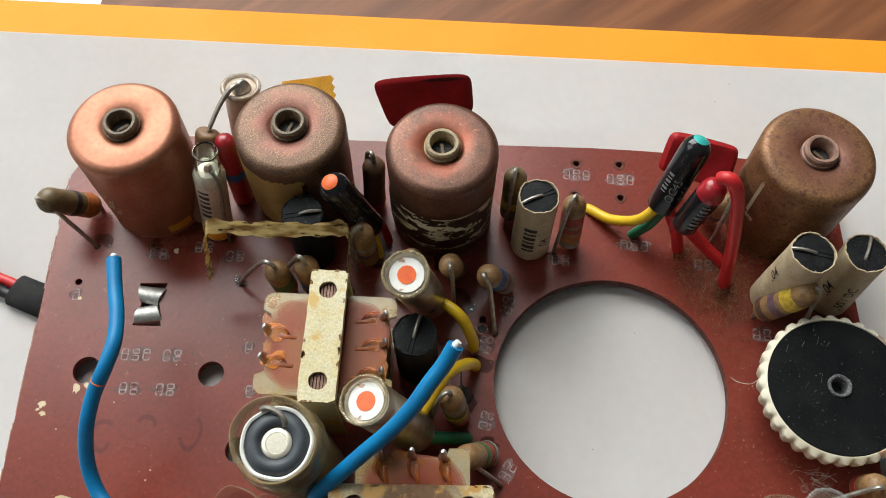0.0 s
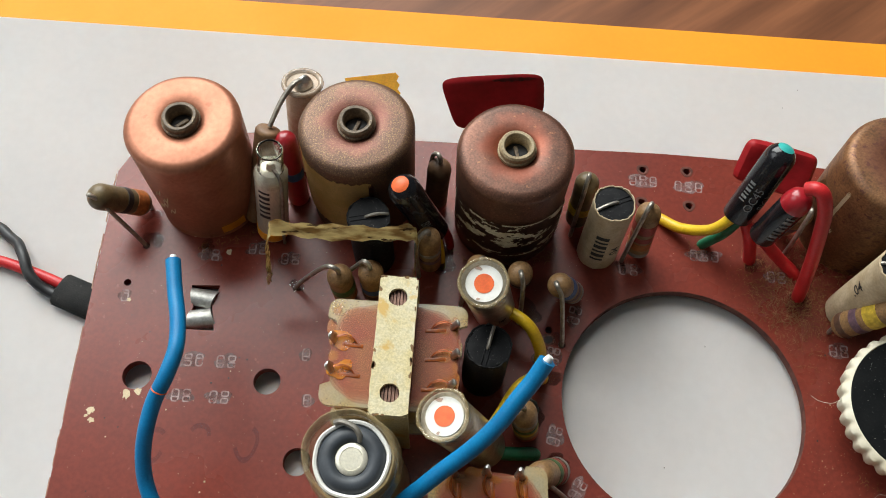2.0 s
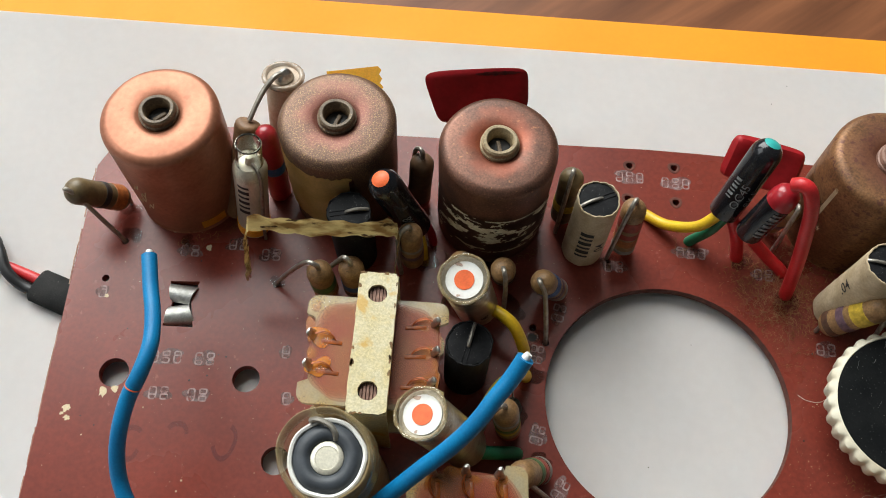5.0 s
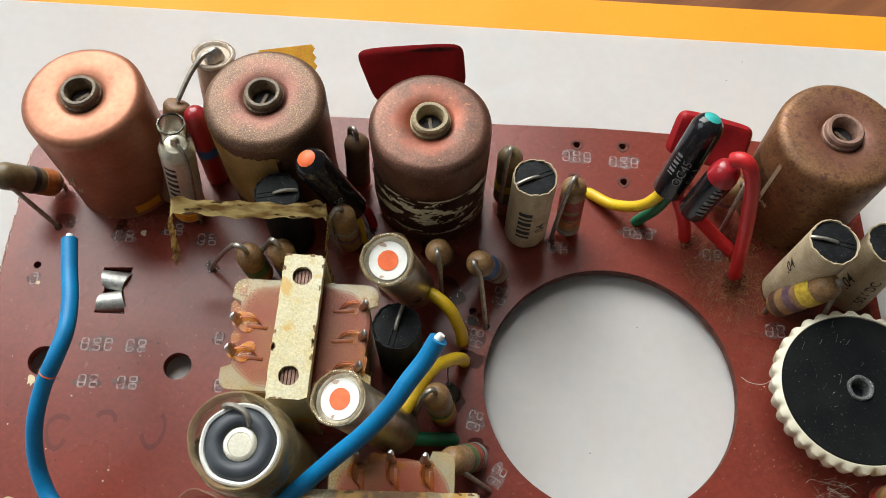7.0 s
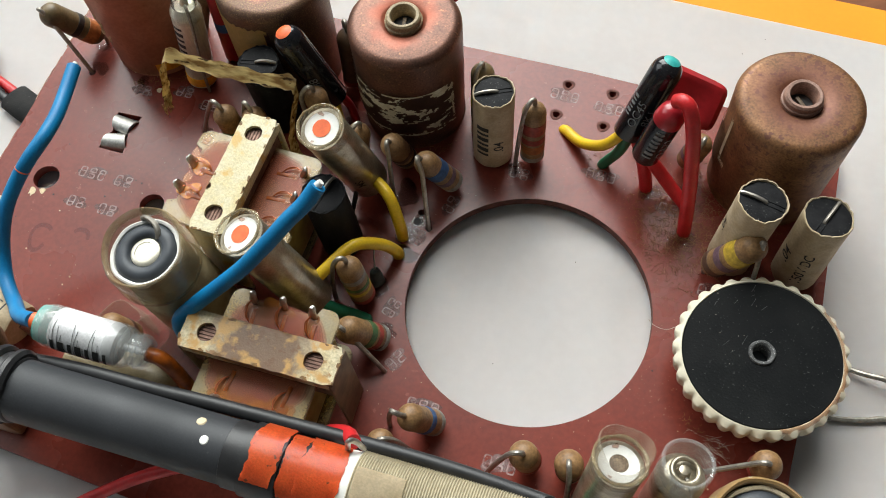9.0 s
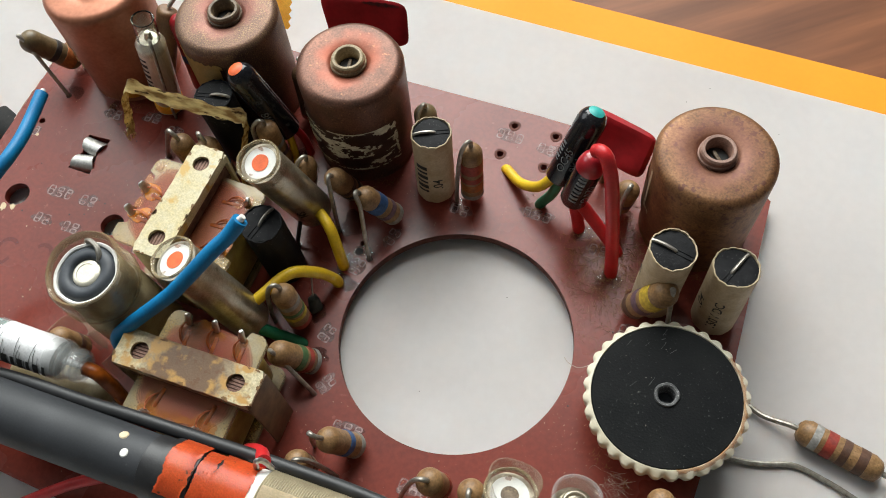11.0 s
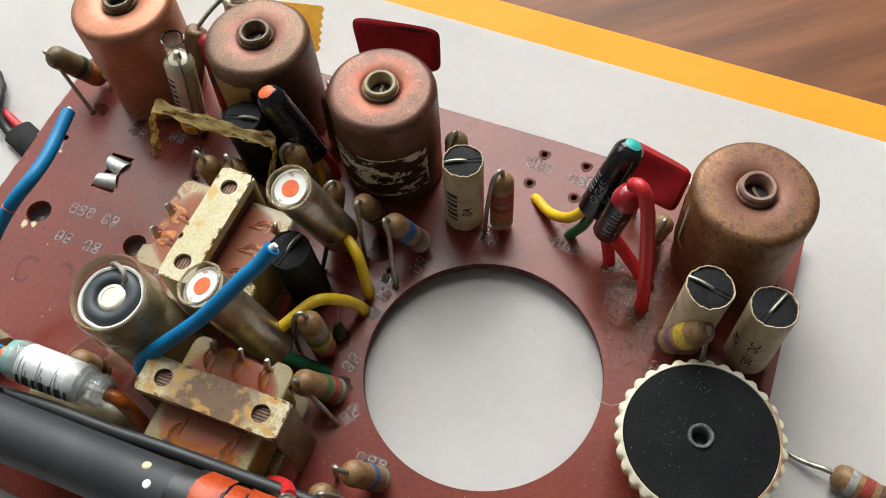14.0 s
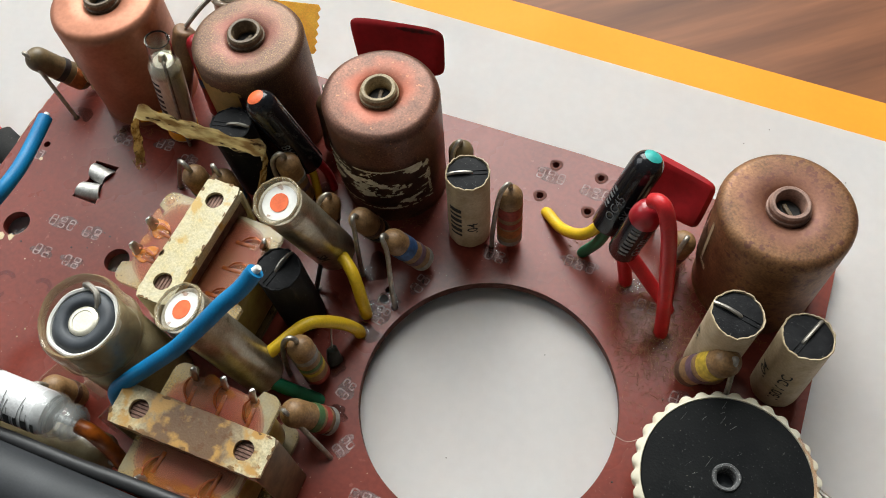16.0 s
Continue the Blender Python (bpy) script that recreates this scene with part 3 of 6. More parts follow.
# folded steel lugs in the slotted opening
for s in (1, -1):
    bm = lathe([(1.5, -1.7), (1.5, 1.7), (1.32, 1.7), (1.32, -1.7)], Matrix.Translation((-36.0, -5.45 + s * 1.55, -0.85)) @ Matrix.Rotation(radians(90), 4, "Y") @ Matrix.Rotation(radians(s * 8), 4, "X"), 14, arc=(90 if s > 0 else 110, 250 if s > 0 else 270))
    for v in bm.verts:
        v.co.x = -36.0 + (v.co.x + 36.0) * (0.78 + 0.17 * min(3.0, abs(v.co.y + 5.45)))
    part("folded_lug", bm, M_LUG, board, "bright bent steel lug")
# solder joints below carry the board
for k, (x, y) in enumerate([(-49, 20), (-49, -50), (66, 12), (66, -48), (8, 20), (10, -50), (-20, 4), (-30, -30)]):
    part("solder_joint", lathe([(0, PAPER), (0.5, PAPER), (0.8, PAPER + 0.4), (1.6, -1.7), (1.7, -1.5), (0, -1.45)], Matrix.Translation((x, y, 0)), 14), M_SOLDER, board, "dull solder joint under the board")


def glyphs(x, y, n, turn=0.0, h=1.9, w=1.15):
    """Faded component marks that cannot be read: outlined rounded bars."""
    m = Matrix.Translation((x, y, 0.015)) @ Matrix.Rotation(radians(turn), 4, "Z")
    bm = bmesh.new()
    for i in range(n):
        cx = (i - (n - 1) / 2) * (w + 0.45)
        for lo, hi in ((-h / 2, h / 2),) if i % 3 != 1 else ((-h / 2, -0.05), (0.05, h / 2)):
            def rr(k):
                return [(cx + (w / 2 - k) * (abs(math.cos(a)) ** 0.5) * (1 if math.cos(a) > 0 else -1), (lo + hi) / 2 + ((hi - lo) / 2 - k) * (abs(math.sin(a)) ** 0.5) * (1 if math.sin(a) > 0 else -1)) for a in (2 * math.pi * j / 20 for j in range(20))]
            plate(rr(0), [rr(0.2)], -0.01, 0.006, Matrix(), bm)
        slab((w * 0.7, 0.2, 0.014), Matrix.Translation((cx, random.uniform(-0.3, 0.4), 0)), 0.0, bm)
    bm.transform(m)
    half = n * (w + 0.45) / 2
    part("ink_smear", plate(blob(0, 0, 1.0, random, 28, half * 0.95, h * 0.55), [], 0.0, 0.012, Matrix.Translation((x, y, 0)) @ Matrix.Rotation(radians(turn), 4, "Z")), M_SMEAR, board, "pale smeared ink")
    return part("printed_mark", bm, M_INK, board, "faded grey printed mark")


random.seed(5)
for x, y, n, turn in ((-36.8, -13.5, 3, 0), (-31.4, -13.6, 2, 0), (-37.0, -18.7, 2, 0), (-31.7, -18.8, 2, 0), (30.1, 18.4, 3, -3), (37.2, 17.6, 3, -3), (38.5, 5.6, 3, -3), (26.8, 2.9, 2, -3),
                      (49.0, 2.4, 2, -3), (18.4, -4.8, 2, 75), (15.1, -11.2, 2, 80), (15.0, -22.7, 2, 75), (17.9, -29.9, 2, 60), (-47.5, -4.0, 1, 0), (-36.0, 3.0, 2, 0), (23.4, -35.1, 3, 0), (35.1, -39.7, 3, 0),
                      (-19.4, -18.9, 1, 0), (-20.2, -12.2, 1, 0), (-29.0, 4.3, 2, 0), (56.5, -9.0, 2, -3), (-24, 2.8, 2, 0)):
    glyphs(x, y, n, turn)


rnd = random.Random(8)
for x, y, r in ((-44.6, -18.7, 0.9), (-43.0, -18.3, 0.6), (-49.0, -21.2, 0.7), (-48.7, -22.6, 0.55), (-49.6, -22.0, 0.3), (-46.8, -4.6, 0.35), (-38.6, 6.2, 0.4), (-33.2, 3.6, 0.5), (58.5, -11.5, 0.4)):
    pts = [(x + r * rnd.uniform(0.45, 1.1) * math.cos(2 * math.pi * k / 14), y + r * rnd.uniform(0.45, 1.1) * math.sin(2 * math.pi * k / 14)) for k in range(14)]
    part("paint_fleck", plate(pts, [], 0.0, 0.05), M_OLDPAPER, board, "crusty buff fleck")
for x, y in [(-41 + rnd.uniform(-9, 14), -8 + rnd.uniform(-26, 10)) for k in range(26)] + [(55 + rnd.uniform(-8, 12), -30 + rnd.uniform(-8, 22)) for k in range(14)]:
    if math.hypot(x - 33.2, y + 17.5) > 18:
        r = rnd.uniform(0.06, 0.16)
        part("dirt_speck", lathe([(r, 0), (r * 0.8, r * 0.5), (0, r * 0.7)], Matrix.Translation((x, y, 0)), 7), M_FERRITE if rnd.random() < 0.6 else M_OLDPAPER, board, "dirt speck")


for x, y, r in ((14.0, -10.6, 1.5), (14.6, -14.2, 1.3), (11.6, -4.6, 1.8), (15.8, -8.6, 1.2), (12.6, -20.0, 1.6), (15.4, -26.0, 1.3), (8.0, 3.0, 1.8), (-1.0, 3.4, 2.0), (46.0, 4.6, 1.6), (26.0, 3.8, 1.1), (-22.6, -1.6, 1.0), (-46.0, 9.6, 1.5), (-36.6, 4.6, 1.2), (51.6, -2.0, 1.8), (-44.8, 5.4, 1.2)):
    pts = blob(x, y, r, rnd, 28, rnd.uniform(0.7, 1.2), rnd.uniform(0.6, 1.1))
    part("flux_stain", plate(pts, [], 0.0, 0.03), M_FLUX, board, "glossy dark flux stain")


# ---- component makers ----
def lead_loop(top, out, foot, r=0.34, rise=1.0, bow=1.0):
    """A wire that leaves a body's end, bends over and goes down to its hole in the board."""
    t, o, f = Vector(top), Vector(out).normalized(), Vector(foot)
    side = Vector((f.x - t.x, f.y - t.y, 0))
    side = side.normalized() if side.length > 1e-3 else Vector((1, 0, 0))
    a = t + o * rise * 0.8
    b = t + o * rise + side * bow * 0.8 + Vector((0, 0, 0.1))
    c = t + side * bow * 1.9 - Vector((0, 0, 0.8))
    d = c.lerp(f, 0.55) + side * 0.2
    return wire([t - o * 0.6, a, b, c, d, f, f - Vector((0, 0, 1.9))], r, 9)


def resistor(base, top, foot, bands=(), body=M_RES, r=1.75, name="resistor", label="tan carbon resistor standing on the circuit board", rise=1.0, bow=1.0, group="resistors on the board", tail=True):
    """Body on the axis base-top with colour bands, one lead bent over from the top, one straight down."""
    m = ax(base, top)
    L = (Vector(top) - Vector(base)).length
    th = thing(name, label, "resistor", (base[0], base[1], 0), group)
    e = 0.95 * r
    arc = [radians(k) for k in (0, 15, 30, 45, 60, 75, 90)]
    prof = [(r * math.sin(a), e - e * math.cos(a)) for a in arc] + [(r * (1 - 0.03 * math.sin(math.pi * k / 6)), e + (L - 2 * e) * k / 6) for k in range(1, 6)] + [(r * math.cos(a), L - e + e * math.sin(a)) for a in arc]
    prof[0], prof[-1] = (0, 0), (0, L)
    part("body", lathe(prof, m, 24), body, th)
    for name_b, at, w in bands:
        z = L * at
        k = 1.015
        part("colour_band", lathe([(r * 0.985, z - w / 2 - 0.05), (r * k, z - w / 2), (r * k, z + w / 2), (r * 0.985, z + w / 2 + 0.05)], m, 24, bump=lambda a, zz: 0.015 * math.sin(5 * a)), BAND[name_b], th, name_b + " colour band")
    part("lead", lead_loop(top, Vector(top) - Vector(base), foot, rise=rise, bow=bow), M_LEAD, th, "bent grey wire lead")
    if tail:
        d = (Vector(base) - Vector(top)).normalized()
        b = Vector(base)
        part("lead", wire([b - d * 0.4, b + d * 0.5, (b.x, b.y, -1.9)], 0.34, 8), M_LEAD, th, "grey wire lead")
    return th


def can(x, y, material, label, r=7.95, h=20.1, neck=M_CORE, tone=0):
    """A drawn copper screening can with the former's neck and its slotted core."""
    m = Matrix.Translation((x, y, 0))
    th = thing("copper_can", label, "coil can", (x, y, 0), "coil cans on the board")
    dent = lambda a, z: 0.05 * math.sin(2 * a + tone) + 0.03 * math.sin(5 * a + z * 0.5 + tone)
    rb = 1.35
    prof = [(r - 0.25, 0), (r - 0.38, 0.3), (r - 0.34, 1.2), (r - 0.12, h * 0.5), (r, h - rb)] + [(r - rb + rb * math.cos(radians(k)), h - rb + rb * math.sin(radians(k))) for k in (15, 30, 45, 60, 75, 90)] + [(r * 0.62, h + 0.05), (3.3, h + 0.02), (2.9, h - 0.2), (2.5, h - 0.5)]
    part("shell", lathe(prof, m, 72, bump=dent), material, th)
    part("neck", lathe([(2.62, h - 1.0), (2.62, h + 0.1), (2.45, h + 0.2), (2.42, h + 0.85), (2.2, h + 1.1), (1.85, h + 1.08), (1.68, h + 0.85), (1.66, h - 4)], m, 36, bump=lambda a, z: 0.04 * math.sin(3 * a + tone)), neck, th, "brown plastic neck ring")
    core = bmesh.new()
    lathe([(1.66, h - 3.0), (1.66, h - 1.2), (1.5, h - 0.95), (0, h - 0.95)], m, 24, core)
    part("core", core, M_FERRITE, th, "dark slotted core")
    part("core_slot", slab((1.9, 0.5, 0.5), m @ Matrix.Translation((0, 0, h - 0.85)) @ Matrix.Rotation(radians(40 + 30 * tone), 4, "Z"), 0.08), M_CORE, th)
    return th


def tube_label(th, x, y, r, z0, z1, a0, a1, material, name="paper_label", label="", ragged=0.35, seed=1):
    """A paper label with a ragged edge round an upright tube."""
    rnd = random.Random(seed)
    bm = bmesh.new()
    n = 40
    cols = []
    for i in range(n + 1):
        a = radians(a0 + (a1 - a0) * i / n)
        lo, hi = z0 + rnd.uniform(0, ragged) * (1 if z0 > 0.5 else 0), z1 - rnd.uniform(0, ragged)
        cols.append([bm.verts.new((x + r * math.cos(a), y + r * math.sin(a), lo + (hi - lo) * k / 6)) for k in range(7)])
    for p, q in zip(cols, cols[1:]):
        for k in range(6):
            bm.faces.new((p[k], q[k], q[k + 1], p[k + 1]))
    bmesh.ops.solidify(bm, geom=bm.faces[:], thickness=0.06)
    return part(name, bm, material, th, label)


def rod_patch(th, m, r, z0, z1, a0, a1, material, name, label, ragged=0.5, seed=1):
    """A ragged patch wrapped round a lying tube."""
    rnd = random.Random(seed)
    bm = bmesh.new()
    cols = []
    lo, hi = 0.0, 0.0
    for i in range(49):
        a = radians(a0 + (a1 - a0) * i / 48)
        lo, hi = 0.92 * lo + 0.4 * rnd.uniform(-ragged, ragged), 0.92 * hi + 0.4 * rnd.uniform(-ragged, ragged)
        cols.append([bm.verts.new(m @ Vector(((r + 0.05 * math.sin(3 * k + i * 0.7)) * math.cos(a), (r + 0.05 * math.sin(3 * k + i * 0.7)) * math.sin(a), z0 + lo + (z1 + hi - z0 - lo) * k / 8))) for k in range(9)])
    for p, q in zip(cols, cols[1:]):
        for k in range(8):
            bm.faces.new((p[k], q[k], q[k + 1], p[k + 1]))
    bmesh.ops.solidify(bm, geom=bm.faces[:], thickness=0.12)
    return part(name, bm, material, th, label)


def paper_capacitor(base, top, r, slot=30, label="cream waxed-paper tubular capacitor standing on the circuit board", marks=(), body=M_WAXPAPER, end=M_PITCH, name="paper_capacitor", wire_up=0.2, inset=0.22, run=(-0.1, 0.9)):
    """A rolled paper tube sealed with pitch; the flattened lead lies in a groove across the seal, from run[0] to run[1] of the radius."""
    m = ax(base, top)
    L = (Vector(top) - Vector(base)).length
    th = thing(name, label, "capacitor", (base[0], base[1], 0), "tubular capacitors on the board")
    q = base[0] * 1.7 + base[1]
    rag = lambda a, z: 0.03 * math.sin(9 * a + q) + ((0.05 * math.sin(4 * a + q) + 0.04 * math.sin(17 * a)) if z > L - 0.3 else 0)
    tube = lathe([(0, 0), (r * 0.96, 0.0), (r, 0.25), (r + 0.03, L * 0.3), (r - 0.02, L * 0.65), (r, L - 0.35), (r, L - 0.1), (r - 0.07, L), (r - 0.2, L - 0.02), (r - 0.24, L - inset - 0.4)], m, 60, bump=rag)
    up = m.to_3x3().col[2]
    for v in tube.verts:
        h = (m.inverted() @ v.co).z
        if h > L - 0.15:
            a = math.atan2(*(m.inverted() @ v.co).yx)
            v.co += up * (0.09 * math.sin(3 * a + q) + 0.07 * math.sin(13 * a + 2 * q) + 0.05 * math.sin(29 * a))
    part("tube", tube, body, th)
    part("end_seal", lathe([(r - 0.23, L - 1.0), (r - 0.23, L - inset - 0.05), (r - 0.5, L - inset), (r * 0.5, L - inset + 0.05), (0, L - inset + 0.03)], m, 40, bump=lambda a, z: 0.03 * math.sin(7 * a)), end, th, "black pitch end seal")
    t = Matrix.Rotation(radians(slot), 4, "Z")
    for side in (-1, 1):
        part("slot_ridge", slab((r * 1.72, 0.16, 0.16), m @ t @ Matrix.Translation((0, side * 0.3, L - inset + 0.05)), 0.06), end, th)
    z = L - inset
    pts = [m @ t @ Vector(p) for p in ((r * run[0], 0, z - 0.4), (r * run[0] + 0.02, 0, z + 0.1), (r * (0.6 * run[0] + 0.4 * run[1]), 0, z + 0.18 + wire_up), (r * (0.2 * run[0] + 0.8 * run[1]), 0, z + 0.14 + wire_up * 0.6), (r * run[1], 0, z + 0.02))]
    part("lead", wire(pts, 0.24, 8), M_LEAD, th, "flattened grey wire lead")
    part("lead", wire([Vector(base) + Vector((0, 0, 0.3)), (base[0], base[1], -1.9)], 0.3, 8), M_LEAD, th)
    for bm, material, word in marks:
        part("marking", bm(m, r + 0.07, L), material, th, word)
    return th


def text_mark(text, size, angle, frac, turn=90, bold=0.02):
    return lambda m, r, L: letters(text, size, on_tube(m, r, angle, L * frac, turn), bold)


def bar_mark(widths, h, gap, angle, frac, turn=90):
    return lambda m, r, L: bars(widths, h, gap, on_tube(m, r, angle, L * frac, turn))


def transistor(base, tip, r, dot, dot_name, label, marks=(), sleeves=()):
    m = ax(base, tip)
    L = (Vector(tip) - Vector(base)).length
    th = thing("transistor", label, "transistor", (base[0], base[1], 0), "transistors on the board")
    part("body", lathe(dome(r, 0, L, 0.98, 0.3), m, 32), M_BLACK, th)
    e = 0.98 * r
    part("tip_dot", lathe([(r - e + e * math.cos(radians(k)) + 0.02, L - e + e * math.sin(radians(k)) + 0.02) for k in (58, 66, 76, 85)] + [(0, L + 0.03)], m, 24), dot, th, dot_name)
    for bm, material, word in marks:
        part("marking", bm(m, r + 0.07, L), material, th, word)
    for pts, rr, material, word in sleeves:
        part("sleeved_lead", wire(pts, rr, 12), material, th, word)
    return th


def electrolytic(base, top, r, label, marks=(), dot=True, collar=0.0):
    """A silver can in a clear sleeve, with a white end disc and an orange dot."""
    m = ax(base, top)
    L = (Vector(top) - Vector(base)).length
    th = thing("electrolytic_capacitor", label, "capacitor", (base[0], base[1], 0), "sleeved electrolytics")
    part("can", lathe([(0, 0), (r - 0.5, 0), (r - 0.15, 0.4), (r, 1.0), (r, L - 1.2), (r - 0.1, L - 0.9), (0, L - 0.85)], m, 36), M_FOIL, th)
    part("end_disc", lathe([(r - 0.68, L - 0.84), (r - 0.70, L - 0.70), (0, L - 0.68)], m, 36), M_WHITE, th, "white end disc")
    if dot:
        part("dot", lathe([(r * 0.41, L - 0.67), (r * 0.41, L - 0.63), (0, L - 0.62)], m, 28), M_ORANGE, th, "round orange dot")
    else:
        part("vent", lathe([(r * 0.36, L - 0.69), (r * 0.35, L - 0.63), (r * 0.25, L - 0.61), (0, L - 0.62)], m, 28), M_CORE, th)
    if collar:
        part("collar", lathe([(r + 0.05, L - 1.5), (r + 0.08, L + collar - 0.2), (r - 0.1, L + collar), (r - 0.25, L + collar - 0.2), (r - 0.12, L - 0.6)], m, 36, bump=lambda a, z: 0.25 * math.sin(3 * a) if z > L + 1 else 0), M_SLEEVE, th, "torn clear sleeve collar")
    part("sleeve", lathe([(r + 0.04, L - 2.6), (r + 0.07, L - 2.5), (r + 0.08, L - 0.8), (r + 0.1, L - 0.1), (r + 0.02, L + 0.12), (r - 0.22, L - 0.02), (r - 0.2, L - 0.45), (r - 0.05, L - 0.62), (r + 0.02, L - 0.9)], m, 36, bump=lambda a, z: 0.05 * math.sin(3 * a) if z > L - 0.3 else 0), M_SLEEVE, th, "clear plastic sleeve")
    lip = ring(r - 0.02, 0.2, m @ Matrix.Translation((0, 0, L + 0.02)), 48, 10)
    for v in lip.verts:
        v.co += Vector((noise.noise(v.co * 0.9), noise.noise(v.co * 0.9 + Vector((5, 0, 0))), noise.noise(v.co * 0.9 + Vector((0, 7, 0))))) * 0.16
    part("sleeve_lip", lip, M_FILM, th, "uneven yellowed sleeve lip")
    rs = random.Random(int(base[0] * 7))
    for a, q in ((110, 0.3), (250, 0.16)):
        x, y = (r - 0.95) * math.cos(radians(a)), (r - 0.95) * math.sin(radians(a))
        part("glue_stain", plate(blob(x, y, q, rs, 20, 1.3, 1.0), [], L - 0.72, L - 0.645, m), M_RESIN, th, "amber glue stain")
    b = Vector(base)
    part("lead", wire([b + Vector((0, 0, 0.2)), (b.x + 0.1, b.y, -1.9)], 0.32, 8), M_LEAD, th)
    for bm, material, word in marks:
        part("marking", bm(m, r + 0.05, L), material, th, word)
    return th


# ---- coil cans ----
c1 = can(-37.1, 13.5, M_COPPER, "bright copper coil can with brown neck ring on board", tone=0)
tube_label(c1, -37.1, 13.5, 7.8, 1.0, 2.9, 292, 320, M_OTAPE, "yellow_tape", "strip of yellow tape", 0.1, 2)
c2 = can(-13.5, 13.9, M_TARNISH, "tarnished grey-brown copper coil can with manila label", tone=1)
tube_label(c2, -13.5, 13.9, 8.06, 4.0, 17.7, 176, 287, M_MANILA, label="manila paper label", ragged=0.5, seed=3)
tube_label(c2, -13.5, 13.9, 8.1, 11.0, 17.2, 284, 289, M_EDGE, "burnt_edge", "dark scorched edge of the label", 0.9, 4)
c3 = can(8.2, 10.7, M_TARNISH_RED, "reddened copper coil can with a torn foil label", tone=2, neck=M_BUFFNECK)
tube_label(c3, 8.2, 10.7, 8.02, 4.0, 13.3, 192, 338, M_TORN, "torn_label", "torn silvery label remains", 0.8, 7)
remnant = bmesh.new()
NA, NZ = 150, 64
for i in range(NA):
    for j in range(NZ):
        u, v = (i + 0.5) / NA, (j + 0.5) / NZ
        f = noise.noise((u * 5.5, v * 6.0, 3.1)) + 0.55 * noise.noise((u * 15.0, v * 16.0, 7.7)) + 0.32 * noise.noise((u * 40.0, v * 34.0, 1.3))
        f += 0.42 * math.exp(-((u - 0.42 + 0.35 * (v - 0.6)) / 0.26) ** 2) * math.exp(-((v - 0.62) / 0.34) ** 2) - 0.16
        wob = 0.012 * noise.noise((u * 30, v * 30, 9.0))
        if (0.975 < u + wob < 0.992 and 0.1 < v < 0.96) or (0.965 < v + wob and u > 0.45) or (v + 2 * wob < 0.03 and 0.2 < u < 0.9) or (u + wob < 0.012 and v > 0.3):
            f += 0.45
        if f > 0.12:
            quad = [(radians(195 + 143 * (i + p) / NA), 4.0 + 9.4 * (j + q) / NZ) for p, q in ((0, 0), (1, 0), (1, 1), (0, 1))]
            remnant.faces.new([remnant.verts.new((8.2 + 8.13 * math.cos(a), 10.7 + 8.13 * math.sin(a), z)) for a, z in quad])
bmesh.ops.remove_doubles(remnant, verts=remnant.verts[:], dist=0.002)
part("foil_remnant", remnant, M_FOILEDGE, c3, "cream torn remains of the label")
c4 = can(61.2, 11.0, M_TARNISH_BROWN, "browned copper coil can at the corner of board", r=8.2, h=19.3, tone=3, neck=M_ROSENECK)
tube_label(c4, 61.2, 11.0, 8.3, 5.0, 12.5, 165, 205, M_TARNISH_BROWN, "foil_scrap", "torn scrap of label", 0.7, 9)
tube_label(c4, 61.2, 11.0, 8.34, 8.4, 17.2, 203, 207, M_OLDPAPER, "torn_edge", "cream torn edge of the label", 1.0, 10)
tube_label(c4, 61.2, 11.0, 8.34, 7.6, 8.8, 203, 216, M_OLDPAPER, "torn_edge", "cream torn edge of the label", 0.8, 11)
for k, (a, z) in enumerate(((238, 8.0), (241, 9.6), (235, 11.0), (244, 6.8), (232, 7.2))):
    p = [(-37.1 + 7.98 * math.cos(radians(a + d)), 13.5 + 7.98 * math.sin(radians(a + d)), z + h) for d, h in ((0, 0), (3, 1.3), (5, 0.4), (8, 1.9))]
    part("scratch", wire(p, 0.07, 5, steps=2), M_OLDPAPER, c1, "pale scratch")

# ---- resistors ----
resistor((28.0, 5.6, 0.6), (27.7, 7.0, 12.2), (25.8, 4.3, 0), [("red", 0.66, 2.0), ("red", 0.45, 1.0), ("orange", 0.3, 1.4), ("grey", 0.12, 0.8)], r=1.75, label="tan resistor with red and orange bands beside the paper capacitor")
resistor((19.0, 10.3, 0.6), (19.1, 11.2, 12.8), (18.2, 8.3, 0), [("yellow", 0.4, 1.6)], M_RESO, label="olive resistor with a yellow band, standing upright", rise=0.7)
resistor((-2.6, 12.6, 0.6), (-2.0, 12.7, 12.6), (-3.6, 14.9, 0), [("red", 0.1, 1.0)], M_RESB, 1.75, label="dark brown resistor standing between two copper cans", rise=1.3)
resistor((-46.2, 10.4, 1.6), (-51.0, 6.6, 10.8), (-45.8, 4.2, 0), [("black", 0.47, 0.9), ("orange", 0.24, 2.0)], M_RESO, 1.95, label="dark brown resistor leaning out over the board's edge", rise=0.5, bow=0.6)
resistor((-3.0, 2.3, 0.6), (-3.3, 1.6, 12.2), (-4.6, 0.6, 0), [("grey", 0.6, 0.8), ("violet", 0.4, 0.9)], r=1.7, label="tan resistor standing beside the varnished strip")
resistor((-15.1, -3.0, 0.6), (-15.2, -4.4, 11.6), (-22.7, -1.8, 0), [("green", 0.52, 2.2), ("orange", 0.2, 1.4)], r=1.75, label="tan resistor with green band and long bent lead", rise=1.5, bow=1.4)
resistor((-10.9, -2.6, 0.6), (-11.0, -3.6, 11.6), (-16.4, -0.6, 0), [("blue", 0.45, 1.6), ("brown", 0.25, 1.0)], r=1.75, label="tan resistor with a blue band beside the transformer", rise=1.5)
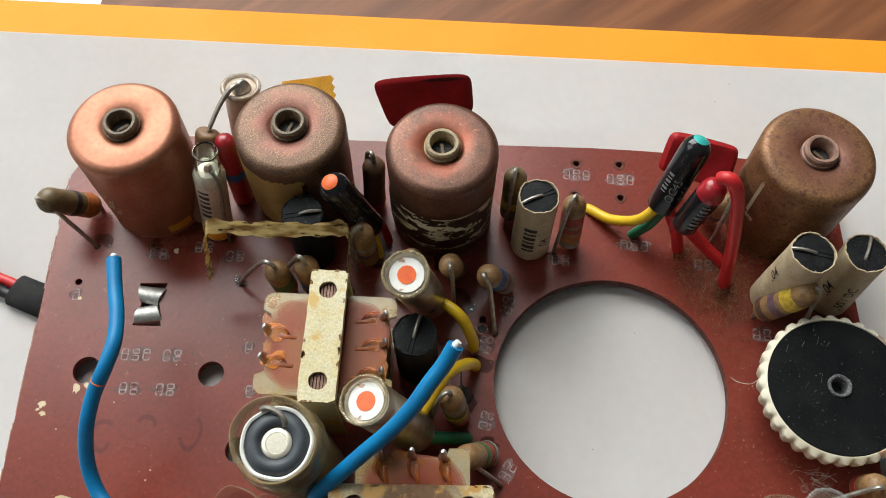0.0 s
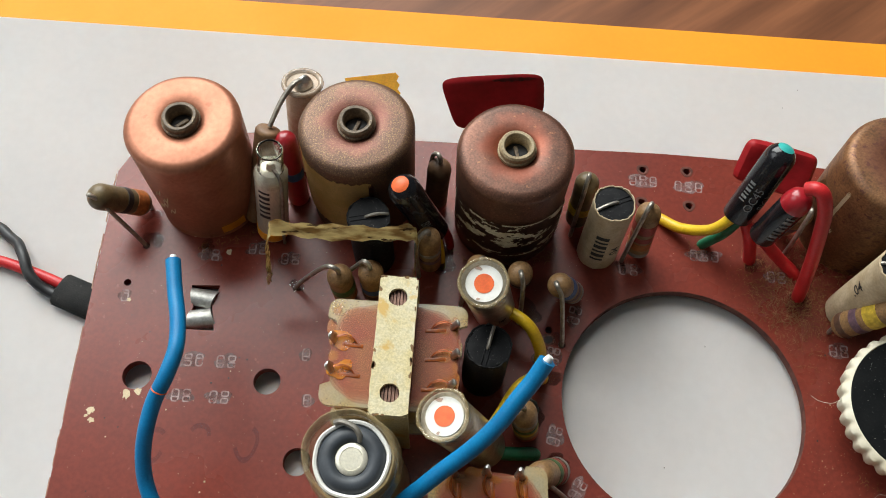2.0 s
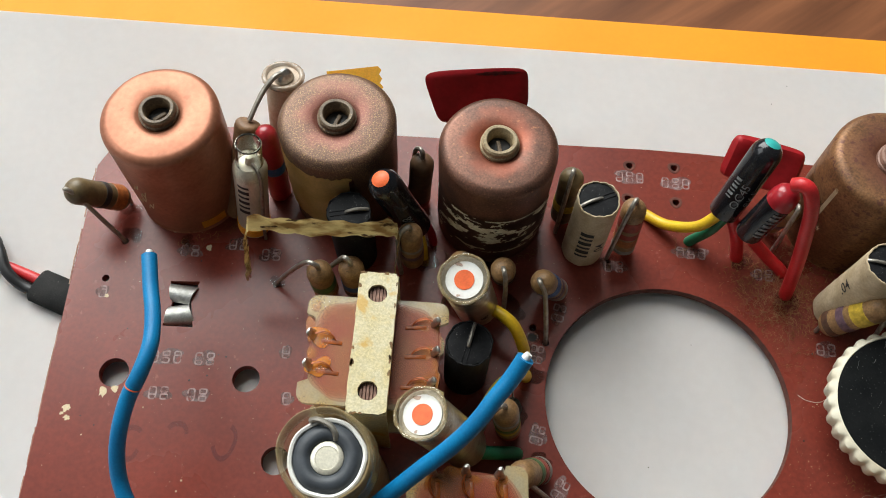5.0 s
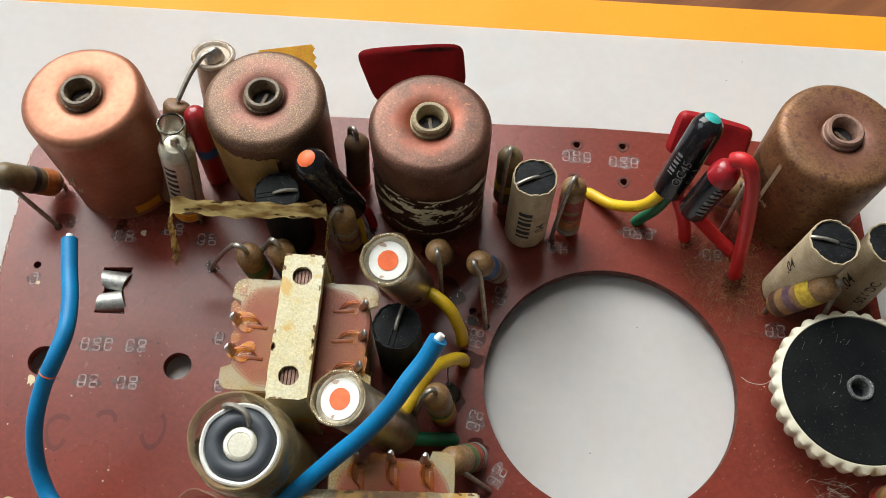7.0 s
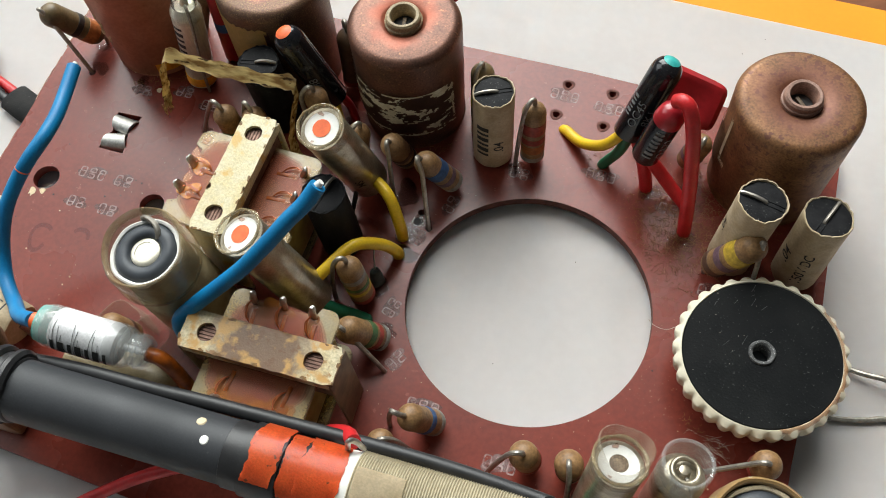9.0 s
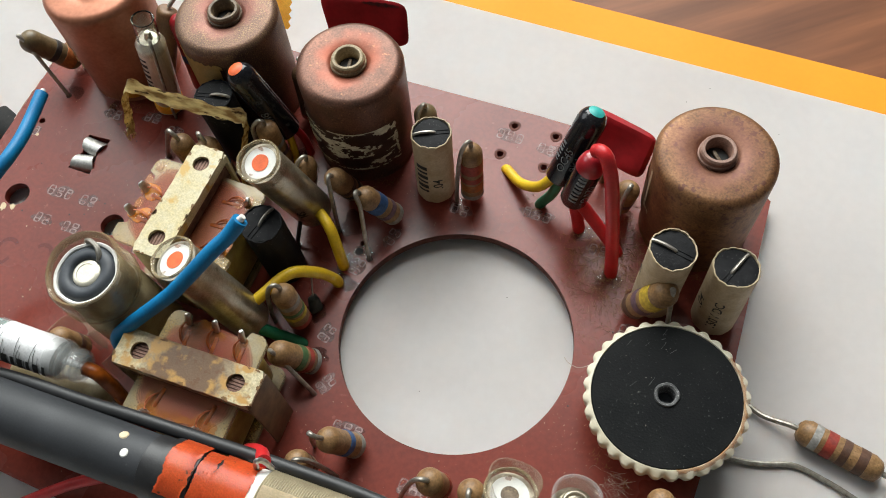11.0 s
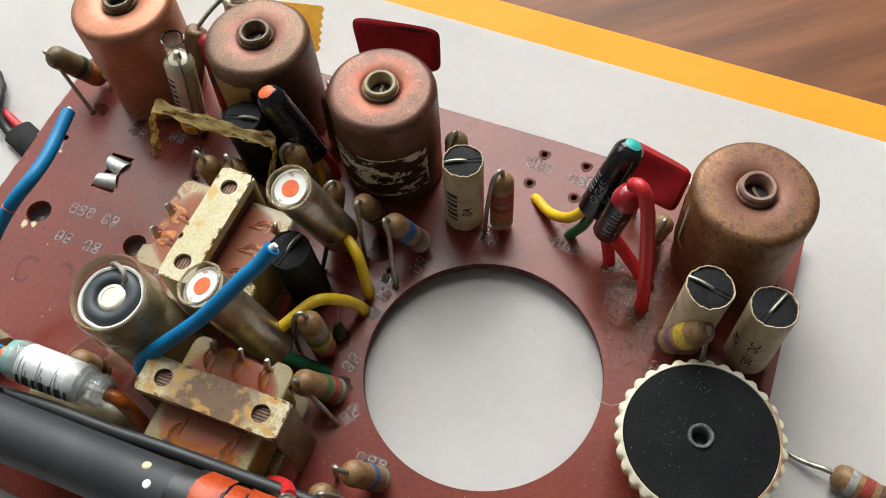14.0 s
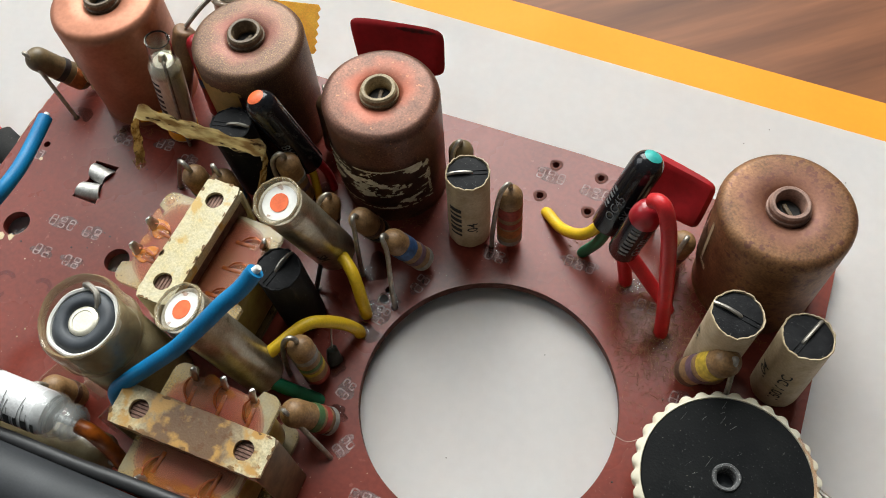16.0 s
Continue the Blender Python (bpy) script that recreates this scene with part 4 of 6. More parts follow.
resistor((10.3, 0.6, 0.8), (9.5, -3.0, 10.6), (10.2, -6.3, 0), [("brown", 0.5, 1.0), ("black", 0.3, 1.0)], r=1.75, label="tan resistor leaning towards the sleeved capacitor")
resistor((18.2, -1.6, 0.9), (14.5, -4.4, 10.4), (16.4, -9.4, 0), [("blue", 0.62, 2.0), ("violet", 0.35, 1.0), ("grey", 0.15, 0.9)], r=1.75, label="tan resistor with a broad blue band, leaning")
resistor((2.6, -1.8, 0.8), (4.2, -1.0, 9.6), (1.6, -4.2, 0), [("brown", 0.5, 1.0)], r=1.75, label="tan resistor behind the sleeved electrolytic capacitor")
resistor((11.0, -22.4, 0.6), (9.7, -22.0, 10.4), (7.0, -23.4, 0), [("grey", 0.68, 0.9), ("green", 0.48, 0.6), ("yellow", 0.36, 0.6), ("red", 0.14, 0.8)], r=1.75, label="tan banded resistor standing beside the round hole")
resistor((15.2, -27.6, 0.7), (11.4, -30.0, 8.0), (17.0, -31.8, 0), [("green", 0.42, 1.0), ("red", 0.25, 0.8), ("grey", 0.08, 0.7)], r=1.85, label="tan resistor with green and red bands, leaning low", rise=0.3, bow=0.6)
resistor((25.8, -36.9, 0.7), (23.0, -39.0, 8.6), (20.0, -38.6, 0), [("blue", 0.42, 1.0), ("grey", 0.12, 0.8)], r=1.75, label="tan resistor with a blue band by the round hole", rise=1.6)
resistor((20.6, -42.0, 0.7), (21.2, -43.0, 9.6), (24.6, -41.6, 0), [("brown", 0.5, 1.0)], r=1.75, label="tan resistor half hidden behind the black cable")
resistor((38.6, -38.4, 0.7), (38.0, -40.0, 10.2), (33.8, -41.2, 0), [("red", 0.3, 1.0)], r=1.8, label="tan resistor with a bent lead near the coil", rise=0.9)
resistor((43.8, -38.2, 0.7), (43.4, -39.6, 10.6), (44.2, -42.6, 0), [("brown", 0.35, 1.0)], r=1.75, label="plain tan resistor near the coil", rise=0.7)
resistor((66.4, -31.6, 0.7), (65.6, -33.0, 8.6), (58.0, -34.6, 0), [("red", 0.35, 1.6)], r=1.8, label="tan resistor below the ivory thumbwheel", rise=0.6)
resistor((56.0, -40.5, 0.7), (54.8, -42.0, 10.6), (55.6, -45.0, 0), [("brown", 0.4, 1.0)], r=1.85, label="tan resistor between two sleeved capacitors", rise=0.6)
resistor((55.6, -6.2, 1.9), (60.3, -6.9, 12.6), (61.5, -9.2, 0), [("yellow", 0.64, 2.2), ("violet", 0.40, 1.2), ("brown", 0.18, 1.0)], r=1.9, label="tan resistor with a broad bright yellow band, leaning", rise=0.2, bow=0.3)
resistor((50.0, 10.4, 0.7), (51.2, 9.0, 9.0), (50.4, 6.0, 0), [("violet", 0.45, 1.0)], r=1.7, label="tan resistor behind the transistor's red lead")
resistor((-18.0, -36.4, 0.7), (-18.6, -37.8, 8.6), (-20.6, -38.6, 0), [("brown", 0.4, 1.0)], r=1.8, label="tan resistor behind the printed glass capacitor")

# ---- paper and pitch capacitors ----
paper_capacitor((22.0, 5.5, 0.2), (22.1, 6.1, 14.6), 2.95, 25, run=(0.15, -0.92), label="cream waxed-paper capacitor standing by a copper can", marks=[
    (bar_mark((0.5, 0.85, 0.5, 0.85, 0.5, 0.85), 1.9, 0.5, -106, 0.44), M_INKBLACK, "black printed bars"), (text_mark(".04", 2.1, -58, 0.36), M_INKBLACK, "black printed value .04")])
paper_capacitor((58.4, -3.0, 0.2), (59.0, -3.2, 16.6), 3.1, -12, run=(0.1, -0.95), label="cream waxed-paper capacitor with torn rim near the can", marks=[(text_mark(".04", 2.0, -170, 0.6), M_INKBLACK, "black printed value .04")])
paper_capacitor((67.2, -3.0, 0.2), (67.3, -2.2, 14.6), 3.1, 66, run=(-0.3, 0.9), label="cream waxed-paper capacitor at the board's edge", marks=[
    (text_mark(".04", 2.2, -150, 0.45), M_INKBLACK, "black printed value .04"), (text_mark("150V DC", 1.9, -95, 0.4), M_INKBLACK, "black printed 150V DC")])
paper_capacitor((-33.0, -40.0, 3.3), (-42.5, -37.8, 4.6), 3.1, 60, label="cream paper capacitor lying behind the ferrite rod", marks=[(text_mark("150V DC", 1.9, -75, 0.55, 90), M_INKBLACK, "black printed 150V DC")])
paper_capacitor((-11.3, 3.4, 0.2), (-11.4, 2.4, 15.2), 2.95, 10, label="black pitch-coated capacitor beside the varnished strip", body=M_PITCH, name="black_capacitor", inset=0.05, wire_up=0.35)
paper_capacitor((5.0, -14.6, 0.2), (4.9, -15.3, 15.0), 2.95, 75, label="black pitch-coated capacitor beside the small transformer", body=M_PITCH, name="black_capacitor", inset=0.05, wire_up=0.35)

# ---- transistors and diode ----
transistor((-2.6, 5.4, 6.0), (-7.2, 4.6, 20.6), 2.2, M_ORANGE, "orange paint dot", "black glass transistor with an orange dot, leaning", [
    (text_mark("8K1", 1.9, 292, 0.36, -90, 0.0), M_INKGREY, "grey printed 8K1")],
    [([(-2.4, 5.2, 6.4), (-1.6, 4.0, 3.0), (-1.2, 3.0, -1.9)], 0.6, M_YELLOW, "yellow sleeved lead"), ([(-2.0, 6.0, 6.4), (-0.6, 6.2, 3.0), (0.2, 5.6, -1.9)], 0.65, M_TAPE, "dark red sleeved lead")])
transistor((40.9, 7.9, 8.6), (44.5, 12.3, 20.6), 2.15, M_TEAL, "teal paint dot", "black glass transistor with a teal dot, leaning", [
    (bar_mark((0.22, 0.4, 0.22, 0.4, 0.22, 0.4), 0.9, 0.3, 214, 0.42), M_INKGREY, "grey printed bars"), (text_mark("OC45", 1.7, 254, 0.36, 90, 0.0), M_INKGREY, "grey printed OC45"), (text_mark("8K1", 1.7, 300, 0.36, 90, 0.0), M_INKGREY, "grey printed 8K1")],
    [([(40.4, 7.6, 9.0), (38.0, 7.2, 5.6), (34.6, 9.2, 2.0), (31.6, 12.0, 0.2), (31.2, 12.4, -1.9)], 0.82, M_YELLOW, "yellow sleeved lead"),
     ([(41.3, 7.4, 9.0), (40.2, 7.2, 4.6), (38.4, 7.5, 0.2), (38.2, 7.6, -1.9)], 0.8, M_GREEN, "green sleeved lead"),
     ([(42.0, 8.0, 8.8), (44.0, 6.4, 4.4), (45.2, 5.2, 0.2), (45.2, 5.0, -1.9)], 0.95, M_RED, "red sleeved lead")])
diode = thing("diode", "small black glass diode with a red lacquered end", "diode", (44.6, 5.0, 0))
md = ax((43.9, 4.6, 9.0), (46.4, 5.6, 21.2))
part("body", lathe(dome(1.95, 0, 9.2, 0.2, 0.5), md, 28), M_BLACK, diode)
part("red_end", lathe([(1.97, 8.4), (1.95, 9.2), (1.7, 10.3), (1.2, 10.9), (0.7, 11.1), (0, 11.2)], md, 28), M_REDCAP, diode, "glossy red lacquered end")
part("marking", bars((0.35, 0.55, 0.35, 0.55, 0.35, 0.55, 0.35), 1.2, 0.42, on_tube(md, 2.02, 262, 4.9, 90)), M_INKGREY, diode, "grey printed bars")
part("marking", letters("OA70", 1.7, on_tube(md, 2.02, 312, 4.4, 90)), M_INKGREY, diode, "grey printed OA70")
part("sleeved_lead", wire([(46.0, 5.6, 20.9), (46.8, 5.2, 21.7), (47.8, 4.5, 21.3), (48.9, 3.4, 18.6), (49.7, 2.4, 14.6), (50.8, 0.9, 8.0), (51.7, -0.6, 0.6), (51.8, -0.8, -1.9)], 0.98, 14), M_RED, diode, "thick red sleeved lead")
part("sleeved_lead", wire([(44.0, 4.8, 9.2), (45.4, 5.6, 6.0), (49.0, 4.4, 2.2), (51.5, 3.0, 0.4), (51.8, 2.8, -1.9)], 0.95, 12), M_RED, diode, "red sleeved lead")

# ---- sleeved and glass capacitors ----
electrolytic((6.4, -5.6, 3.4), (3.8, -9.7, 22.0), 3.0, "silver electrolytic capacitor in clear sleeve, orange dot", [(text_mark("SM", 1.7, 300, 0.3, -90), M_INKBLACK, "black printed SM")])
electrolytic((5.2, -25.4, 3.4), (-0.7, -26.2, 21.8), 3.0, "silver electrolytic capacitor leaning under the blue wire")
electrolytic((47.2, -44.0, 1.2), (48.6, -39.4, 17.0), 3.0, "silver electrolytic capacitor in a clear yellowed sleeve", [(bar_mark((0.45, 0.7, 0.45, 0.7, 0.45), 1.4, 0.35, 280, 0.35), M_INKBLACK, "black printed bars")], dot=False, collar=2.6)
for name, pts in (("yellow_wire", [(6.6, -6.6, 5.0), (8.6, -7.4, 6.6), (11.2, -9.4, 6.4), (12.9, -11.4, 3.0), (13.2, -11.8, -1.0)]),
                  ("yellow_wire", [(4.6, -25.6, 6.6), (6.8, -22.4, 8.0), (9.2, -18.6, 8.4), (11.8, -16.2, 5.6), (13.3, -14.8, 1.5), (13.4, -14.6, -1.0)])):
    single(name, wire(pts, 0.85, 14), M_YELLOW, "yellow insulated wire arching down into the board", "wire", (pts[-1][0], pts[-1][1], 0), group="yellow wires")
nub = thing("cut_lead_stub", "dark green-black cut lead stub in the board", "wire stub", (11.9, -19.6, 0))
part("stub", lathe([(0, 0), (1.0, 0), (1.05, 0.5), (0.85, 1.7), (0.75, 2.3), (0.4, 2.6), (0, 2.6)], ax((11.9, -19.6, 0), (11.5, -18.6, 2.4)), 16, bump=lambda a, z: 0.12 * math.sin(3 * a + z)), M_STUB, nub)
part("lead", wire([(11.5, -18.7, 2.2), (11.3, -17.6, 4.4), (11.4, -16.8, 6.4)], 0.13, 6), M_LEAD, nub, "thin bare wire")
single("black_lead", wire([(6.4, -8.2, 8.0), (5.6, -9.4, 4.0), (4.9, -10.4, 0.6), (4.7, -10.7, -1.0)], 0.36, 8), M_BLACKW, "black sleeved lead under the silver capacitor", "wire", (4.7, -10.7, 0))
for x, y in ((4.7, -10.7), (14.5, -8.7), (13.2, -14.3), (12.9, -11.7)):
    part("lead_hole", lathe([(0.62, 0.0), (0.7, 0.05), (0.86, 0.04), (0.95, 0.0)], Matrix.Translation((x, y, 0.005)), 20, bump=lambda a, z: 0.06 * math.sin(3 * a + x)), M_FLUXRING, board, "glossy flux ring round a lead hole")
    # panel is not cut here: a near-black disc paints the hole's inner shade
    part("hole_shade_disc", lathe([(0.64, 0.012), (0, 0.012)], Matrix.Translation((x, y, 0)), 20), M_FERRITE, board, "dark disc painted for the shade in a lead hole")
single("green_wire", wire([(3.0, -27.4, 7.0), (5.6, -26.6, 5.6), (9.0, -26.0, 2.8), (11.9, -25.4, 0.4), (12.2, -25.3, -1.0)], 0.9, 12), M_GREEN, "dark green insulated wire by the transformer", "wire", (12, -25.3, 0))


def glass_capacitor(base, top, r, label, foil, marks=(), cup=False):
    m = ax(base, top)
    L = (Vector(top) - Vector(base)).length
    th = thing("glass_capacitor", label, "capacitor", (base[0], base[1], 0))
    part("foil_body", lathe([(0, 0), (r - 0.3, 0), (r, 0.4), (r, L * 0.72), (r - 0.15, L * 0.75), (r * 0.72, L * 0.79), (r * 0.66, L * 0.80), (r * 0.3, L * 0.81), (r * 0.2, L * 0.87), (0, L * 0.88)], m, 32), foil, th)
    g = lathe([(r + 0.04, L * 0.70), (r + 0.04, L * 0.755), (r * 0.82, L * 0.81), (r * 0.76, L * 0.84), (r * 0.76, L), (r * 0.70, L + 0.05), (r * 0.64, L - 0.05), (r * 0.66, L * 0.84), (r * 0.70, L * 0.80)], m, 32)
    if cup:
        g.free()
        g = lathe([(r + 0.1, L * 0.70), (r + 0.15, L * 0.85), (r + 0.1, L), (r - 0.1, L + 0.15), (r - 0.35, L), (r - 0.4, L * 0.85), (r - 0.3, L * 0.72)], m, 36, bump=lambda a, z: 0.06 * math.sin(3 * a))
        part("inner_ring", ring(r * 0.52, 0.32, m @ Matrix.Translation((0.15, 0, L * 0.86)), 30, 10), foil, th, "silver inner ring")
    part("glass_neck", g, M_GLASSB if cup else M_GLASS, th, "clear open glass neck")
    part("lead", wire([m @ Vector((0, 0, L * 0.8)), m @ Vector((0.8, -r * 0.4, L * 0.82)), m @ Vector((1.7, -r * 0.82, L * 0.7)), m @ Vector((1.7, -r * 0.82, L * 0.2)), (base[0] + 1.7, base[1] - r * 0.8, -1.9)], 0.25, 8), M_LEAD, th, "thin grey lead")
    part("lead", wire([Vector(base) + Vector((0, 0, 0.6)), (base[0], base[1], -1.9)], 0.3, 8), M_LEAD, th)
    for bm, material, word in marks:
        part("marking", bm(m, r + 0.04, L), material, th, word)
    return th


tube1 = glass_capacitor((-26.9, 7.2, 0.5), (-24.4, 8.6, 21.2), 2.3, "clear glass capacitor with silver foil beside copper can", M_SILVER, [(bar_mark((0.5, 0.75, 0.5, 0.75, 0.5, 0.75), 1.7, 0.6, 250, 0.5, -90), M_INKBLACK, "black printed bars")])
part("yellow_band", lathe([(2.3, 0.6), (2.38, 0.7), (2.4, 2.4), (2.3, 2.5)], ax((-26.9, 7.2, 0.5), (-24.4, 8.6, 21.2)), 28), M_OTAPE, tube1, "yellow tape band")
glass_capacitor((55.4, -39.8, 1.0), (55.9, -37.2, 15.0), 2.9, "small clear glass capacitor below the thumbwheel", M_FOIL, cup=True)
# glass capacitor lying across other parts
lg = thing("lying_glass_capacitor", "clear glass capacitor with white foil lying over another capacitor", "capacitor", (-15, -41.8, 0))
ml = ax((-22.6, -41.6, 15.6), (-8.0, -41.4, 14.0))
part("foil_body", lathe([(0, 2.4), (2.4, 2.4), (2.62, 2.7)] + [(2.62 + 0.05 * (k % 2), 2.8 + 0.25 * k) for k in range(28)] + [(2.55, 10.2), (2.4, 10.6), (1.5, 10.9), (0.5, 11.2), (0.35, 14.0), (0, 14.0)], ml, 32), M_FOILW, lg, "white foil winding with ring lines")
part("glass_end", lathe([(2.66, 9.4), (2.75, 9.8), (2.75, 11.2), (2.4, 12.0), (2.15, 12.5), (2.3, 13.2), (2.2, 14.0), (1.7, 14.6), (1.0, 14.7), (0.5, 14.7), (0.5, 14.4), (1.1, 14.4), (1.75, 14.0), (1.95, 13.2), (1.85, 12.5), (2.1, 11.8), (2.5, 11.0)], ml, 32), M_GLASSB, lg, "clear glass end")
turns = bmesh.new()
for k in range(13):
    wire([ml @ Vector(((2.69 + 0.02 * math.sin(k * 3 + j)) * math.cos(j * 0.35), (2.69 + 0.02 * math.sin(k * 3 + j)) * math.sin(j * 0.35), 3.3 + 0.47 * k + 0.12 * math.sin(j * 0.9 + k * 1.7))) for j in range(4 + k % 5, 18 - k % 3)], 0.035, 4, turns)
for k, (z, q) in enumerate(((11.4, 2.35), (12.3, 1.95), (13.2, 2.0), (14.0, 1.6))):
    part("glass_ring", ring(q, 0.16, ml @ Matrix.Translation((0, 0, z)), 30, 8), M_GLASSB, lg, "moulded glass ring")
part("foil_lines", turns, M_INKGREY, lg, "fine grey lines round the foil")
part("glass_shoulder", lathe([(2.4, 0.6), (2.7, 1.4), (2.72, 2.8), (2.62, 2.9), (2.5, 1.6), (2.3, 0.8)], ml, 32), M_GLASSB, lg, "clear glass shoulder")
part("green_end", lathe([(0, 0.3), (2.3, 0.3), (2.42, 0.9), (2.42, 1.5), (1.8, 1.9), (0, 1.9)], ml, 32), M_TEALGLASS, lg, "pale teal end seal")
part("marking", bars((0.45, 0.8, 0.45, 0.8, 0.45, 0.8, 0.45), 1.8, 0.5, on_tube(ml, 2.75, 158, 6.6, 90)), M_INKBLACK, lg, "black printed bars")
part("sleeved_lead", wire([ml @ Vector((0, 0, 14.2)), (-6.4, -41.6, 13.6), (-4.8, -42.4, 9.0), (-4.2, -43.4, 3.0), (-4.0, -43.6, -1.9)], 0.95, 12), M_AMBER, lg, "rust-brown sleeved lead")
part("lead_collar", lathe([(0, -0.9), (1.0, -0.9), (1.2, 0.2), (1.0, 0.7), (0, 0.7)], ml, 18), M_REDPAINT, lg, "pink-red lead collar")
lower = thing("waxed_capacitor", "buff waxed capacitor lying below the glass one", "capacitor", (-14.5, -43.0, 0))
part("body", lathe(dome(3.0, 0, 15.0, 0.5, 0.9), ax((-22.0, -43.0, 6.2), (-7.0, -43.0, 6.2)), 28), M_MILKY, lower)
for x in (-21.8, -7.2):
    part("lead", wire([(x, -43.0, 6.2), (x + (0.6 if x > -10 else -0.9), -43.0, 5.0), (x + (0.7 if x > -10 else -1.0), -43.0, -1.9)], 0.35, 8), M_LEAD, lower)


def big_electrolytic(base, top, r, label, body, collar=M_FILM, flare=0.0, blob_of=None, crimp=M_WHITE):
    """A can in a shrunk sleeve with a bulging collar, a white crimped rim and a grey rubber ring round a silver disc."""
    m = ax(base, top)
    L = (Vector(top) - Vector(base)).length
    th = thing("large_electrolytic_capacitor", label, "capacitor", (base[0], base[1], 0), "large electrolytics")
    wave = lambda a, z: 0.05 * math.sin(4 * a + z) + 0.03 * math.sin(9 * a - 2 * z)
    part("sleeve", lathe([(0, 0), (r - 0.1, 0), (r + 0.05, 0.6), (r + 0.1, L * 0.3), (r, L - 8.6), (r - 0.15, L - 7.4), (r - 0.45, L - 6.5), (r - 0.5, L - 6.0), (r - 0.9, L - 5.9)], m, 48, bump=wave), body, th)
    lip = lambda a, z: wave(a, z) + (flare * max(0.0, math.cos(a - radians(135))) ** 2 * (z - L + 2.0) / 2.0 if z > L - 2.0 else 0)
    part("sleeve_collar", lathe([(r - 0.5, L - 6.2), (r - 0.1, L - 5.8), (r + 0.35, L - 5.1), (r + 0.55, L - 4.2), (r + 0.5, L - 3.0), (r + 0.34, L - 1.8), (r + 0.3, L - 0.6), (r + 0.12, L + 0.15), (r - 0.15, L + 0.4), (r - 0.4, L + 0.2), (r - 0.5, L - 0.4)], m, 56, bump=lip), collar, th, "yellowed rolled sleeve collar")
    part("can", lathe([(r - 0.55, L - 6.4), (r - 0.55, L - 1.0), (r - 0.6, L - 0.75), (r - 0.9, L - 0.6)], m, 44), M_FOIL, th, "dull silver can wall")
    part("can_rim", lathe([(r - 0.58, L - 1.2), (r - 0.6, L - 0.5), (r - 0.8, L - 0.35), (r - 1.05, L - 0.5), (r - 1.15, L - 0.9)], m, 72, bump=lambda a, z: 0.05 * math.sin(5 * a + 1) + 0.03 * math.sin(8 * a)), crimp, th, "crimped rim")
    part("rubber_seal", lathe([(r - 1.05, L - 1.2), (r - 1.12, L - 0.75), (r - 1.4, L - 0.35), (r * 0.60, L - 0.08), (r * 0.48, L - 0.12), (r * 0.40, L - 0.4), (r * 0.36, L - 1.0)], m, 40, bump=lambda a, z: 0.03 * math.sin(5 * a)), M_RUBBER, th, "dark grey rubber ring")
    part("centre_disc", lathe([(r * 0.38, L - 1.0), (r * 0.37, L - 0.6), (r * 0.33, L - 0.45), (r * 0.26, L - 0.42), (r * 0.25, L - 0.5), (0, L - 0.48)], m, 30), M_SILVER, th, "dull silver centre disc")
    if blob_of:
        part("wax_blob", lathe([(1.15, -0.4), (1.05, 0.1), (0.6, 0.5), (0, 0.6)], m @ Matrix.Translation((1.2, 0.3, L - 0.4)), 20, bump=lambda a, z: 0.25 * math.sin(3 * a) + 0.15 * math.sin(5 * a + 1)), blob_of, th, "crusty buff blob")
    else:
        part("lead", wire([m @ Vector(p) for p in ((0.9, r * 0.40, L - 0.5), (0.75, r * 0.55, L + 0.1), (0.1, r * 0.70, L + 0.3), (-1.2, r * 0.80, L + 0.25), (-2.1, r * 0.80, L - 0.3))], 0.36, 8), M_LEAD, th, "flattened grey lead")
    part("lead", wire([Vector(base) + Vector((0, 0, 0.5)), (base[0], base[1], -1.9)], 0.35, 8), M_LEAD, th)
    return th


big_electrolytic((-9.6, -30.2, 0.3), (-10.8, -31.4, 21.6), 5.0, "large electrolytic capacitor in a milky yellowed sleeve", M_MILKY, flare=0.75)
big_electrolytic((63.6, -42.8, 0.3), (64.0, -42.8, 17.9), 5.4, "large electrolytic capacitor in a browned cracked sleeve", M_BROWNSLEEVE, M_BROWNSLEEVE, blob_of=M_OLDPAPER, crimp=M_OLDPAPER)


